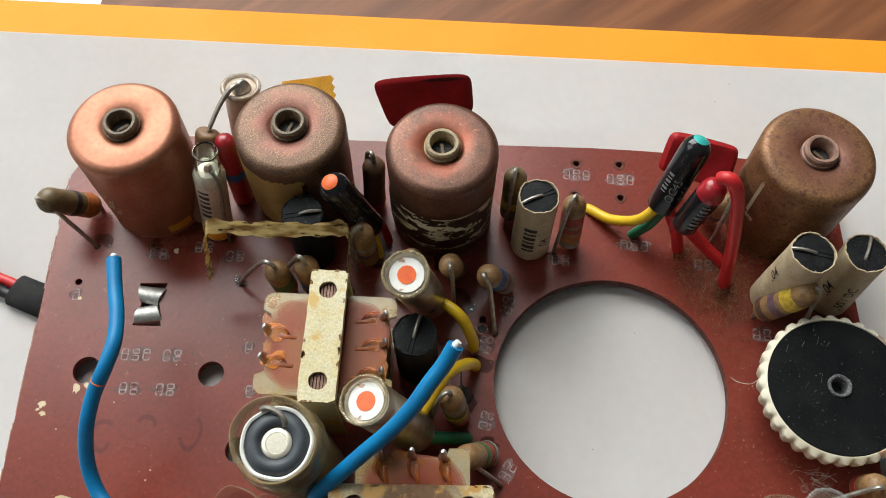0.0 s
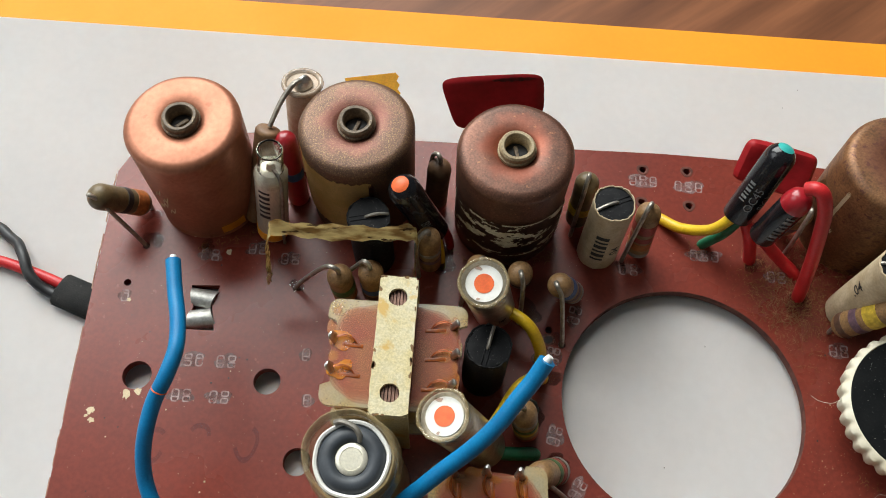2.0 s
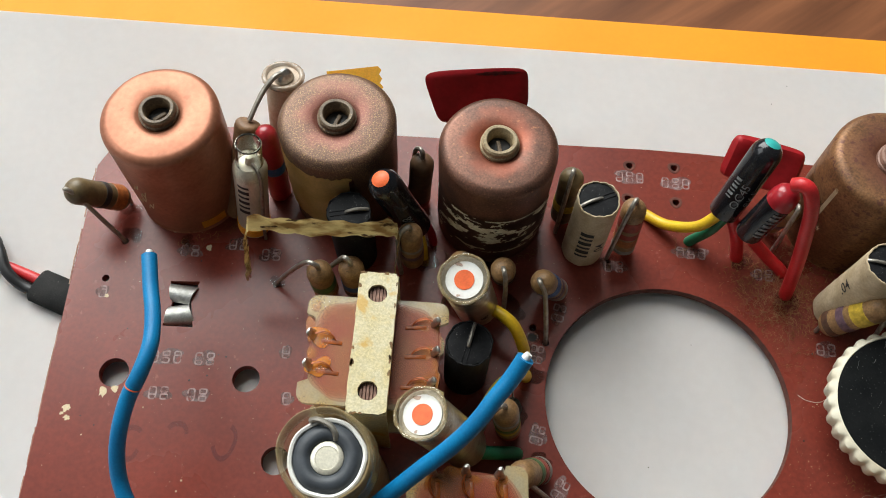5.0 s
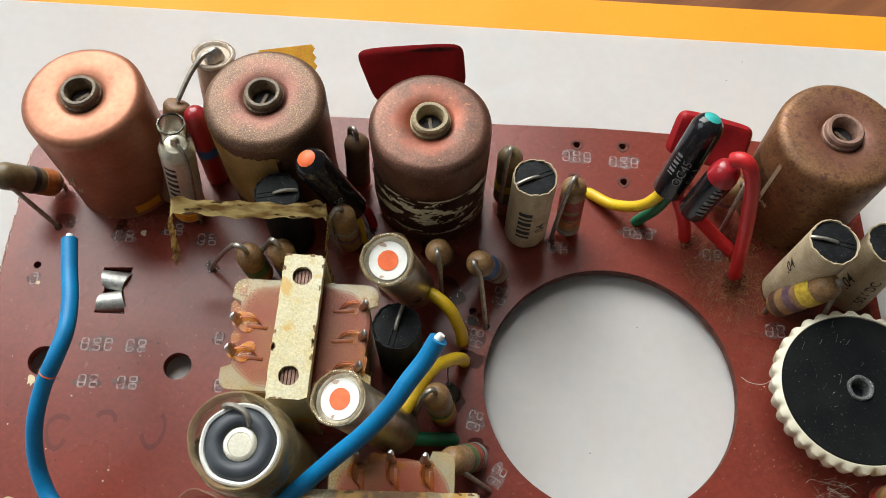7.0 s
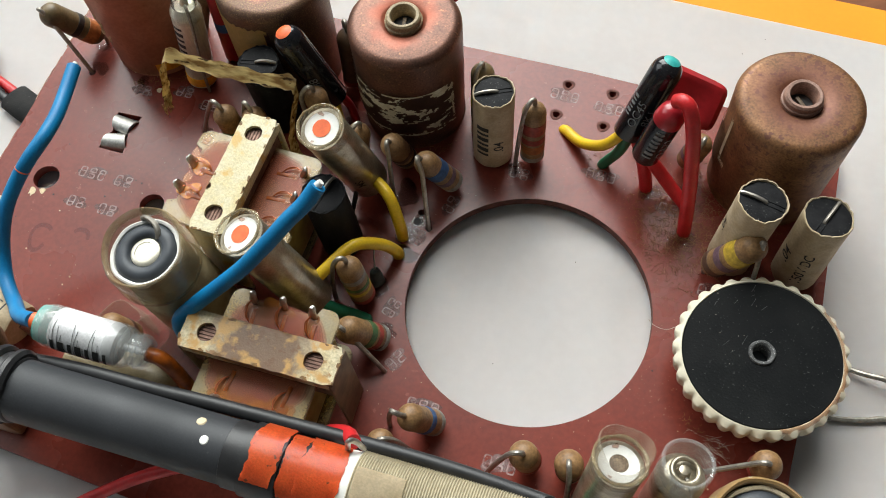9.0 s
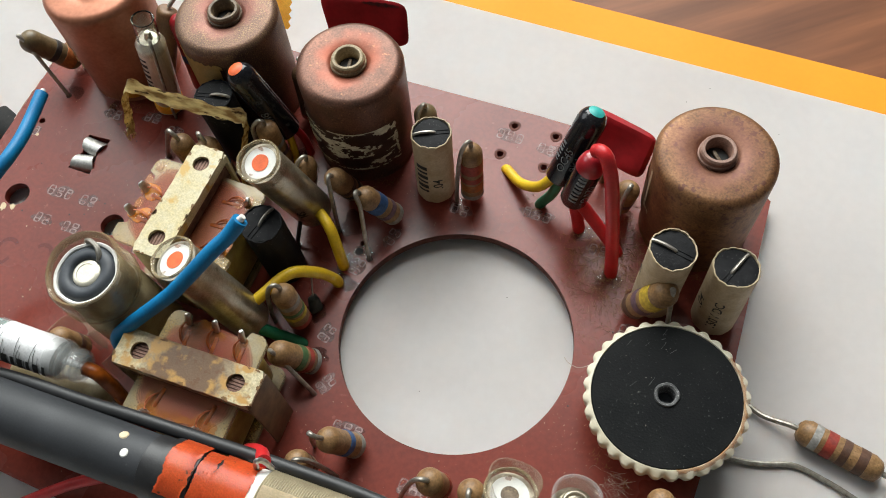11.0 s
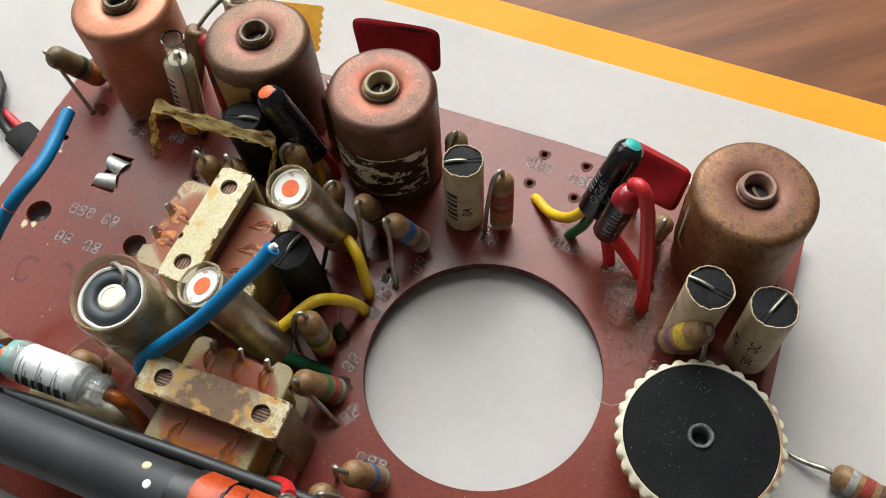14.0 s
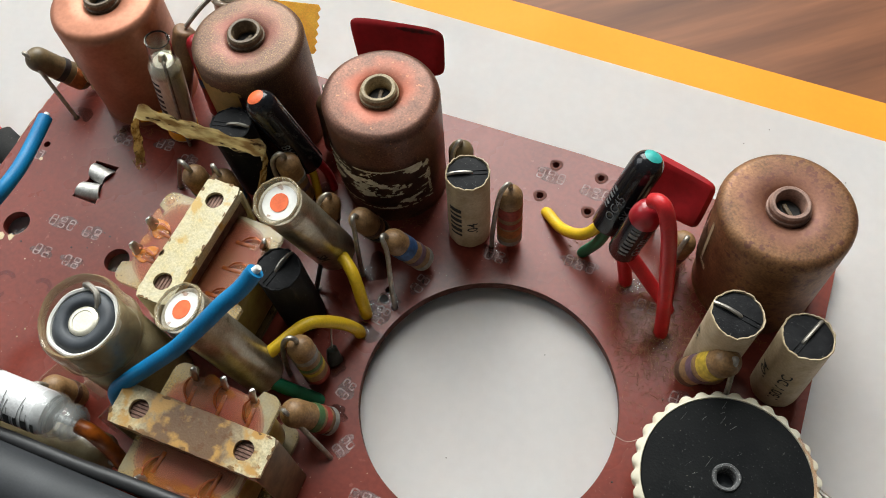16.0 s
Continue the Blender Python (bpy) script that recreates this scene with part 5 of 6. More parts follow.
def transformer(cx, cy, turn, zb, length, width, bob_x, bob_y, zf, bar, lugs, label):
    """A small audio transformer: channelled steel yoke with two holes, laminations, winding and cloudy bobbin."""
    m = Matrix.Translation((cx, cy, 0)) @ Matrix.Rotation(radians(turn), 4, "Z")
    th = thing("audio_transformer", label, "transformer", (cx, cy, 0), "audio transformers")
    hl, hw = length / 2, width / 2
    hy = length * 0.345
    stained = bar is M_BAR2
    rn = random.Random(int(cx * 10))

    def run(x0, y0, x1, y1, n):
        return [(x0 + (x1 - x0) * k / n + (rn.uniform(-0.05, 0.05) if k else 0), y0 + (y1 - y0) * k / n + (rn.uniform(-0.05, 0.05) if k else 0)) for k in range(n)]
    o = 0.35
    rect = run(-hw + o, -hl, hw - o, -hl, 8) + run(hw, -hl + o, hw, hl - o, 26) + run(hw - o, hl, -hw + o, hl, 8) + run(-hw, hl - o, -hw, -hl + o, 26)
    part("yoke_top", plate(rect, [circle(0, -hy, 1.2, 24, 0.03), circle(0, hy, 1.2, 24, 0.03)], zb - 0.5, zb, m), bar, th, "lacquered steel yoke bar with two holes")
    for s in (-1, 1):
        part("yoke_leg", slab((width, 0.5, zb - 0.6), m @ Matrix.Translation((0, s * (hl - 0.26), (zb - 0.6) / 2)), 0.12), M_BARSIDE if stained else bar, th, "bent-down yoke leg")
        part("yoke_lip", slab((0.3, length - 0.8, 1.3), m @ Matrix.Translation((s * (hw - 0.16), 0, zb - 1.12)), 0.1), M_BARSIDE if stained and s > 0 else bar, th, "bent-down edge of the yoke")
    for k in range(14):
        e = rn.choice((-1, 1))
        x, y = (e * (hw - 0.05), rn.uniform(-hl + 0.4, hl - 0.4)) if k % 4 else (rn.uniform(-hw + 0.4, hw - 0.4), e * (hl - 0.05))
        part("paint_chip", plate(blob(x - (0.1 * e if k % 4 else 0), y, rn.uniform(0.14, 0.3), rn, 16, 0.8 if k % 4 else 1.6, 1.8 if k % 4 else 0.7), [], zb - 0.1, zb + 0.012, m), M_CHIP, th, "rusty chip in the lacquer")
    for k in range(9):
        part("lamination", slab((width / 9 - 0.16, length - 1.3, 5.4), m @ Matrix.Translation(((k - 4) * (width - 1.0) / 9, 0, zb - 3.35)), 0.04, seg=1), M_LAMIN, th)
    hb, wb = bob_y / 2, bob_x / 2

    def flange(w, h, notch):
        return [(sx * (w + px), sy * (h + py)) for sx, sy, q in ((1, -1, 1), (1, 1, -1), (-1, 1, 1), (-1, -1, -1)) for px, py in
                ((-1.4, 0), (-0.85, -0.1), (-0.4, -0.4), (-0.1, -0.85), (0, -1.4), (0, -2.6), (-notch * 0.4, -2.8), (-notch, -3.1))[::q]]
    part("upper_flange", plate(flange(wb + 0.3, hb + 0.1, 1.2), [], zf - 0.5, zf + 0.32, m), M_FLANGE, th, "cloudy plastic bobbin flange")
    for k in range(7):
        pad = [((wb - 0.5 - 0.28 * k) * math.copysign(abs(math.cos(a)) ** 0.62, math.cos(a)) * (1 + 0.02 * math.sin(6 * a + 0.5 * k)), (hb - 0.3 - 0.28 * k) * math.copysign(abs(math.sin(a)) ** 0.62, math.sin(a)) * (1 + 0.02 * math.sin(9 * a + 0.7 * k))) for a in (2 * math.pi * q / 60 for q in range(60))]
        part("winding_cover", plate(pad, [], zf + 0.2, zf + 0.33 + 0.005 * k, m), M_WINDING, th, "pink waxed winding cover")
    part("winding", slab((bob_x - 1.6, bob_y - 1.8, zf - 2.4), m @ Matrix.Translation((0, 0, (zf - 1.0 + 1.4) / 2)), 1.6, seg=4), M_COILYEL, th, "amber varnished winding")
    part("lower_flange", plate(flange(wb, hb, 0.7), [], 0.15, 1.0, m), M_FLANGE, th)
    top = zf + 0.38
    for x, y in lugs:
        s = 1 if x > 0 else -1
        tilt = m @ Matrix.Translation((x, y, top)) @ Matrix.Rotation(radians(20 * s), 4, "Y")
        lug = part("solder_lug", lathe([(0.5, -0.6), (0.55, 0.3), (0.42, 0.9), (0.44, 1.3), (0.26, 1.75), (0, 1.85)], tilt @ Matrix.Diagonal((0.75, 1.25, 1, 1)), 14, bump=lambda a, z: 0.1 * math.sin(2 * a + z + x)), M_SOLDER, th, "soldered terminal lug")
        part("amber_flux", plate(blob(x - s * 1.0, y - 0.1, 1.05 if x < 0 else 0.8, rn, 24, 1.5, 1.05), [], top - 0.05, top + 0.07, m), M_LUGFLUX if x < 0 and not stained else M_RESIN, lug, "amber flux round the lug")
        part("lead_slit", slab((2.7, 0.5, 0.12), m @ Matrix.Translation((x - s * 2.3, y - 0.75, top + 0.02)) @ Matrix.Rotation(radians(4 * s), 4, "Z"), 0.05), M_AMBER, lug, "dark copper coil lead slot")
        for k in range(5):
            part("coil_strand", wire([m @ Vector((x - s * (1.15 + 0.34 * k), y - 0.95 + 0.03 * (k % 2), top + 0.05)), m @ Vector((x - s * (1.25 + 0.34 * k), y - 0.55, top + 0.1))], 0.055, 5), M_COPPERWIRE, lug)
        for k in (0, 1):
            part("coil_wire", wire([m @ Vector(p) for p in ((x - s * 0.2, y + 0.15 * k, top + 0.6), (x - s * 1.2, y + 0.45 - 0.2 * k, top + 0.55), (x - s * 2.3, y + 0.1 - 0.15 * k, top + 0.35), (x - s * 2.9, y - 0.6, top + 0.08))], 0.075, 6), M_COPPERWIRE, lug, "enamelled copper wire")
    for k in range(9):
        s = 1 if k % 2 else -1
        x, y, r = s * (wb - rn.uniform(0.4, 1.6)), rn.uniform(-hb + 1.6, hb - 1.6), rn.uniform(0.5, 0.95)
        part("resin_smear", plate(blob(x, y, r, rn, 24, 0.8, 1.5), [], top - 0.1, top + 0.03 + 0.004 * k, m), M_RESIN, th, "glossy amber resin smear")
    return th


transformer(-6.95, -16.0, -2.0, 16.6, 18.2, 4.9, 17.6, 14.2, 12.2, M_BAR, [(-7.8, 1.6), (-7.8, -2.4), (7.3, 4.3), (7.5, 0.4), (7.3, -3.6)], "small transformer with cream lacquered yoke and pink winding")
transformer(5.1, -37.4, 90.0, 15.9, 20.0, 4.9, 14.8, 14.2, 12.2, M_BAR2, [(-6.5, 3.8), (-6.5, -3.6), (6.4, 4.2), (6.6, 0.2), (6.4, -3.8)], "small transformer with brown stained yoke and pink winding")

# ---- thumbwheel ----
KX, KY = 63.5, -19.2
wheel = thing("thumbwheel", "ivory ribbed thumbwheel with a black disc", "thumbwheel", (KX, KY, 0))
mk = Matrix.Translation((KX, KY, 0)) @ Matrix.Rotation(radians(-2), 4, "Y")
teeth = lambda a, z: 0.24 * math.cos(32 * (a - radians(96.5))) - 0.045 * math.cos(64 * (a - radians(96.5))) + 0.03 * math.sin(5 * a)
part("ribbed_rim", lathe([(9.0, 4.2), (10.0, 4.2), (10.25, 4.5), (10.55, 6.5), (10.5, 6.95), (10.2, 7.25), (9.9, 7.5), (9.72, 7.55), (9.62, 7.3)], mk, 320, bump=lambda a, z: teeth(a, z) if 3.5 < z < 7.1 else 0.5 * teeth(a, z) if z < 7.3 else 0), M_IVORY, wheel)
part("black_disc", lathe([(9.65, 5.0), (9.65, 7.35), (9.5, 7.5), (1.65, 7.55), (1.6, 7.4), (1.6, 6.0)], mk, 96), M_DISC, wheel, "scratched black fibre disc")
part("hub_ring", lathe([(1.62, 6.0), (1.66, 7.7), (1.55, 7.85), (1.32, 7.82), (1.12, 7.6), (1.1, 3.9), (0, 3.9)], mk, 36, bump=lambda a, z: 0.03 * math.sin(5 * a)), M_HUB, wheel, "dusty grey hub ring")
part("shaft", lathe([(0, -1.6), (3.0, -1.6), (3.0, 3.6), (8.9, 3.8), (8.9, 5.2), (0, 5.2)], mk, 40), M_RUBBER, wheel)
part("support_bracket", slab((9, 9, 3.0), Matrix.Translation((KX, KY, 1.5)), 0.5), M_EDGE, wheel)
part("rim_stain", lathe([(9.66, 7.5), (9.74, 7.58), (9.9, 7.53), (10.12, 7.34), (10.2, 7.28)], mk, 90, arc=(-70, 48), bump=lambda a, z: 0.06 * math.sin(9 * a) * math.sin(17 * a + z)), M_RESIN, wheel, "brown glue stain along the rim")
for k in range(40):
    a, d = random.uniform(0, 6.28), 9.4 * math.sqrt(random.random())
    part("dust_speck", lathe([(random.uniform(0.02, 0.05), 0), (0, 0.03)], Matrix.Translation((KX + d * math.cos(a), KY + d * math.sin(a), 7.54 - 0.035 * d * math.cos(a))), 5), M_WEB, wheel)
rnd = random.Random(4)
for k in range(14):
    a, d = rnd.uniform(0, 6.28), rnd.uniform(2.2, 9.0)
    x, y, l, t = KX + d * math.cos(a), KY + d * math.sin(a), rnd.uniform(0.5, 1.5), rnd.uniform(0.6, 1.3)
    part("scratch", wire([(x, y, 7.54), (x + l * 0.5 * math.cos(t), y + l * 0.5 * math.sin(t), 7.58), (x + l * math.cos(t + 0.03), y + l * math.sin(t + 0.01), 7.54)], rnd.uniform(0.009, 0.018), 5), M_INKGREY, wheel)

# ---- ferrite aerial rod ----
RY, RZ, RR = -50.0, 15.4, 3.75
rod = thing("ferrite_rod_aerial", "grey ferrite aerial rod with taped and wound coil", "aerial rod", (20, RY, 0))
mr = ax((-34, RY, RZ), (80, RY, RZ))
X = lambda x: x + 34
part("rod", lathe([(0, 0), (RR - 0.2, 0), (RR, 0.2), (RR, 78.0), (RR - 0.2, 78.2), (0, 78.2)], mr, 48, bump=lambda a, z: 0.03 * math.sin(3 * a + z * 0.1)), M_ROD, rod)
for x0, x1, dr in ((6.8, 9.4, 0.16), (9.0, 13.6, 0.46), (13.6, 18.0, 0.18)):
    part("black_tape", lathe([(RR, X(x0)), (RR + dr, X(x0) + 0.1), (RR + dr, X(x1)), (RR, X(x1) + 0.1)], mr, 48), M_BTAPE, rod, "black insulating tape")
for k, (x0, x1, dr, a0, a1) in enumerate(((10.0, 13.5, 0.60, 14, 134), (13.7, 15.9, 0.32, 22, 148), (15.7, 20.4, 0.44, 10, 160))):
    rod_patch(rod, mr, RR + dr, X(x0), X(x1), a0, a1, M_REDPAINT, "painted_tape", "cracked orange-red sealing paint", 0.3, 20 + k)
part("coil_former", lathe([(RR, X(17.5)), (RR + 0.35, X(17.6)), (RR + 0.35, X(44.4)), (RR, X(44.5))], mr, 48), M_WHITE, rod, "white paper coil former")
part("coil_winding", lathe([(RR + 0.35 + (0.28 if k % 2 else 0.06), X(21.5) + k * 0.15) for k in range(150)], mr, 48), M_LITZ, rod, "close-wound pale wire coil")
rod_patch(rod, mr, RR + 0.78, X(22.0), X(27.4), 66, 128, M_OLDPAPER, "paper_patch", "glued buff paper patch", 0.12, 31)
part("coil_tail", wire([(19.8, -46.6, 17.2), (20.0, -46.0, 19.4), (20.6, -45.6, 18.6), (21.4, -45.8, 17.0)], 0.35, 8), M_SOLDER, rod, "soldered coil tail")
for x, y, s, mt in ((4.5, -50.1, 0.55, M_WHITE), (3.2, -48.1, 0.6, M_OLDPAPER)):
    n = Vector((0, y - RY, math.sqrt(max(0.1, RR ** 2 - (y - RY) ** 2)))).normalized()
    c = Vector((x, RY, RZ)) + n * (RR + 0.0)
    part("paint_spot", lathe([(s, -0.05), (s * 0.8, 0.07), (0, 0.1)], ax(c, c + n), 16), mt, rod, "pale paint spot")
for k, x0 in enumerate((-31.6, -28.6)):
    part("rubber_grommet", ring(RR + 1.6, 1.7, mr @ Matrix.Translation((0, 0, X(x0))), 40, 14), M_GROM, rod, "tan rubber mounting ring")
part("wax_lump", lathe([(0, -0.2), (1.3, 0), (1.5, 0.5), (1.0, 1.1), (0, 1.3)], Matrix.Translation((46.4, -48.6, 15.0)), 22, bump=lambda a, z: 0.35 * math.sin(3 * a + z) + 0.2 * math.sin(7 * a)), M_PINK, rod, "torn pinkish wax lump")
part("orange_dab", lathe([(RR + 3.3, X(-29.8)), (RR + 3.42, X(-29.0)), (RR + 3.42, X(-28.2)), (RR + 3.2, X(-27.4))], mr, 16, arc=(60, 125)), M_ORANGE, rod, "orange paint dab")
part("rod_mount", slab((6.4, 7.0, RZ - RR - 0.5), Matrix.Translation((-30.0, RY, (RZ - RR - 0.5) / 2)), 0.8), M_GROM, rod, "rubber mounting foot")
part("rod_mount", slab((6.0, 8.0, RZ - RR + 0.2), Matrix.Translation((38.0, RY - 0.5, (RZ - RR + 0.2) / 2)), 0.8), M_GROM, rod, "rubber mounting foot")
spiral = []
for k in range(60):
    a = radians(60 + k * 13)
    spiral.append((-26.0 + k * 0.085, RY + (RR + 0.28) * math.cos(a), RZ + (RR + 0.28) * math.sin(a)))
part("wound_tape", wire(spiral, 0.75, 8, steps=2), M_BTAPE, rod, "black tape wound round the rod")
part("tape_collar", lathe([(RR, X(-27)), (RR + 0.3, X(-26.8)), (RR + 0.35, X(-23)), (RR + 0.25, X(-20.6)), (RR, X(-20.4))], mr, 40), M_BTAPE, rod, "black tape collar")
single("black_cable", wire([(-24.0, -46.0, 13.6), (-15.5, -45.6, 14.6), (-6, -45.5, 14.8), (2, -45.2, 14.8), (12, -45.0, 15.0), (21.7, -44.9, 15.4), (32, -45.0, 15.6), (41.6, -45.7, 16.2), (42.4, -46.0, 17.2)], 0.85, 12), M_BLACKW, "thin black cable running along the ferrite rod", "cable", (10, -46, 0))
single("red_wire", wire([(12.0, -44.0, 4.0), (15.0, -43.6, 9.6), (18.4, -44.2, 14.6), (20.0, -45.4, 17.0)], 0.9, 12), M_RED, "red insulated wire soldered to the aerial coil", "wire", (12, -44, 0))
single("red_wire", wire([(0.0, -51.5, 8.0), (-3.0, -52.6, 6.6), (-8.0, -54.8, 4.2), (-14.0, -58.2, 0.9), (-20.0, -62.5, -1.0), (-30, -66.5, PAPER + 0.8), (-48, -70, PAPER + 0.8)], 0.8, 12), M_RED, "red insulated wire running off the board onto paper", "wire", (-14, -58, 0))
single("green_wire_stub", wire([(44.6, -44.6, 5.0), (43.6, -45.0, 9.0), (42.8, -45.6, 14.0), (42.6, -46.2, 17.0)], 0.8, 10), M_GREEN, "green insulated wire beside the aerial coil", "wire", (44, -45, 0))
single("yellow_wire_stub", wire([(56.2, -43.2, -0.5), (55.0, -43.4, 4.0), (53.0, -43.9, 6.2), (50.6, -44.4, 5.8), (48.4, -45.0, 3.0), (47.6, -45.2, -1.0)], 0.85, 10), M_YELLOW, "yellow insulated wire beside the sleeved capacitor", "wire", (56.2, -43.2, 0))

# ---- varnished strip ----
strip = bmesh.new()
line = curve([(-25.0, -3.8, 8.4), (-24.9, -2.6, 11.6), (-24.5, -1.2, 15.6), (-23.4, -0.6, 16.9), (-19.0, -0.5, 16.0), (-14.0, -0.4, 15.7), (-9.0, -0.2, 15.3), (-5.6, 0.2, 15.2), (-4.7, -0.6, 14.4), (-4.9, -2.4, 11.5), (-5.2, -4.4, 8.2), (-5.0, -4.8, 4.0), (-4.8, -4.6, -0.6)], 5)
last = None
for i, p in enumerate(line):
    w = 1.0 + 0.16 * math.sin(i * 1.7) + 0.1 * math.sin(i * 0.6)
    lift = Vector((0, 0.88 * w, 0.45 * w)) if 10 < i < 42 else Vector((0.15 * w, 0.9 * w, 0.1))
    pair = [strip.verts.new(p + lift + Vector((0, 0, 0.1 * math.sin(i)))), strip.verts.new(p + lift * 0.3 - Vector((0, 0, 0.12 * math.cos(2 * i)))), strip.verts.new(p - lift * 0.4 + Vector((0, 0, 0.1 * math.cos(i)))), strip.verts.new(p - lift)]
    if last:
        for k in range(3):
            strip.faces.new((last[k], last[k + 1], pair[k + 1], pair[k]))
    last = pair
bmesh.ops.solidify(strip, geom=strip.faces[:], thickness=0.28)
single("varnished_strip", strip, M_STRIP, "varnish-caked bent insulating strip bridging over the resistors", "strip", (-4.8, -4.6, 0))

rnd = random.Random(6)
fray = bmesh.new()
for k in range(22):
    y = -3.8 + rnd.uniform(-1.0, 1.0)
    p = Vector((-25.0 + rnd.uniform(-0.2, 0.2), y, 8.9))
    wire([p + Vector((0.1, 0, 1.2)), p, p + Vector((rnd.uniform(-0.4, 0.3), rnd.uniform(-0.3, 0.3), -rnd.uniform(0.6, 1.9)))], 0.07, 4, fray, 3)
single("frayed_fibres", fray, M_STRIP, "frayed varnished fibres at the strip's broken end", "fibres", (-25, -3.8, 8), "stuff")

# ---- blue wires ----
single("blue_wire", wire([(10.1, -22.5, 31.0), (8.8, -24.2, 29.3), (7.2, -26.0, 28.0), (5.7, -27.8, 26.5), (4.0, -29.3, 24.6), (2.0, -30.6, 22.2), (-0.3, -31.9, 19.9), (-2.6, -33.4, 17.9), (-4.9, -34.9, 15.8), (-6.8, -36.2, 13.4), (-7.0, -36.9, 9.0), (-6.4, -37.4, 4.0), (-6.2, -37.4, -1.0)], 0.98, 16), M_BLUE, "thick blue insulated wire with a cut end", "wire", (-6.2, -37.4, 0), group="blue wires")
single("blue_wire", wire([(-35.9, -5.7, 16.7), (-35.0, -9.8, 16.8), (-33.8, -14.0, 17.5), (-33.2, -18.0, 18.2), (-34.0, -21.3, 17.6), (-35.6, -23.9, 15.5), (-36.6, -27.0, 13.5), (-37.2, -29.8, 10.9), (-37.0, -32.6, 8.4), (-35.4, -35.6, 7.2), (-32.0, -38.4, 8.2), (-27.5, -40.8, 12.6), (-23.6, -41.6, 15.4)], 0.98, 16), M_BLUE, "thick blue insulated wire looping to the glass capacitor", "wire", (-28, -41, 0), group="blue wires")
for p, d in (((10.15, -22.45, 31.1), (0.6, 0.6, 0.6)), ((-35.95, -5.5, 16.7), (-0.1, 1, 0))):
    c = Vector(p)
    single("wire_strands", wire([c - Vector(d) * 0.3, c + Vector(d) * 0.2, c + Vector(d) * 0.5], 0.5, 10, taper=0.75), M_WHITE, "bright cut strands in the blue wire's end", "wire", p)
single("orange_mark", ring(0.94, 0.1, ax((-34.9, -22.8, 16.5), (-35.3, -23.4, 15.9)), 20, 6), M_ORANGE, "orange nick round the blue wire", "wire", (-34.9, -22.8, 0))


# ---- red tape flags ----
def flag(name, corners, thick, label, scuff=None, lead=None):
    """A folded tape flag: a soft flat pad with rounded corners on the four corners given."""
    a, b, c, d = (Vector(p) for p in corners)
    n = (b - a).cross(d - a).normalized()
    N = 18
    bm = bmesh.new()

    def spot(u, v, side):
        k = 1 - 0.10 * (abs(u) ** 5) * (abs(v) ** 5)
        p, q = 0.5 + 0.5 * u * k, 0.5 + 0.5 * v * k
        swell = (max(0.0, 1 - abs(u) ** 7) * max(0.0, 1 - abs(v) ** 7)) ** 0.5
        sag = 0.45 * math.sin(math.pi * p) * math.sin(math.pi * q) + 0.12 * math.sin(4.1 * p + 2.3 * q)
        return a.lerp(b, p).lerp(d.lerp(c, p), q) + n * (sag + side * thick * 0.5 * swell * (1 + 0.2 * math.sin(5 * p + 3 * q)))
    sheets = [[[bm.verts.new(spot(2 * i / N - 1, 2 * j / N - 1, side)) for j in range(N + 1)] for i in range(N + 1)] for side in (1, -1)]
    for g in sheets:
        for i in range(N):
            for j in range(N):
                bm.faces.new((g[i][j], g[i + 1][j], g[i + 1][j + 1], g[i][j + 1]))
    bmesh.ops.remove_doubles(bm, verts=bm.verts[:], dist=0.01)
    th = thing(name, label, "tape", tuple(d))
    part("tape", bm, M_TAPE, th)
    if scuff:
        bm = bmesh.new()
        cols = []
        for i in range(15):
            u = scuff[0] + (scuff[1] - scuff[0]) * i / 14
            w = 0.16 * math.sin(math.pi * (i + 0.4) / 15) ** 0.5 * (1 + 0.3 * math.sin(i * 2.3))
            cols.append([bm.verts.new(spot(u, -0.84 + w * (k / 3 - 0.4), scuff[2]) + n * scuff[2] * 0.04) for k in range(4)])
        for p, q in zip(cols, cols[1:]):
            for k in range(3):
                bm.faces.new((p[k], q[k], q[k + 1], p[k + 1]))
        bmesh.ops.solidify(bm, geom=bm.faces[:], thickness=0.05)
        part("worn_fold", bm, M_TAPEB, th, "worn scuffed fold")
    if lead:
        part("tape_tail", wire(lead, 0.55, 8), M_RESO, th, "browned lead under the tape")
    return th


flag("red_tape_flag", [(-2.6, 23.3, 18.2), (12.2, 23.8, 19.7), (12.9, 21.2, 13.0), (0.2, 19.6, 10.6)], 1.0, "dark red folded tape flag behind the copper can", (0.0, 0.86, -1), [(7.0, 21.2, 12.5), (7.2, 21.5, 6.0), (7.2, 21.5, -0.5)])
flag("red_tape_flag", [(42.7, 18.9, 12.8), (53.2, 16.7, 11.7), (52.2, 12.4, 6.0), (41.2, 15.0, 7.4)], 2.2, "dark red folded tape flag behind the transistor", None, [(46.5, 14.6, 7.0), (46.4, 14.6, 2.0), (46.4, 14.6, -0.5)])

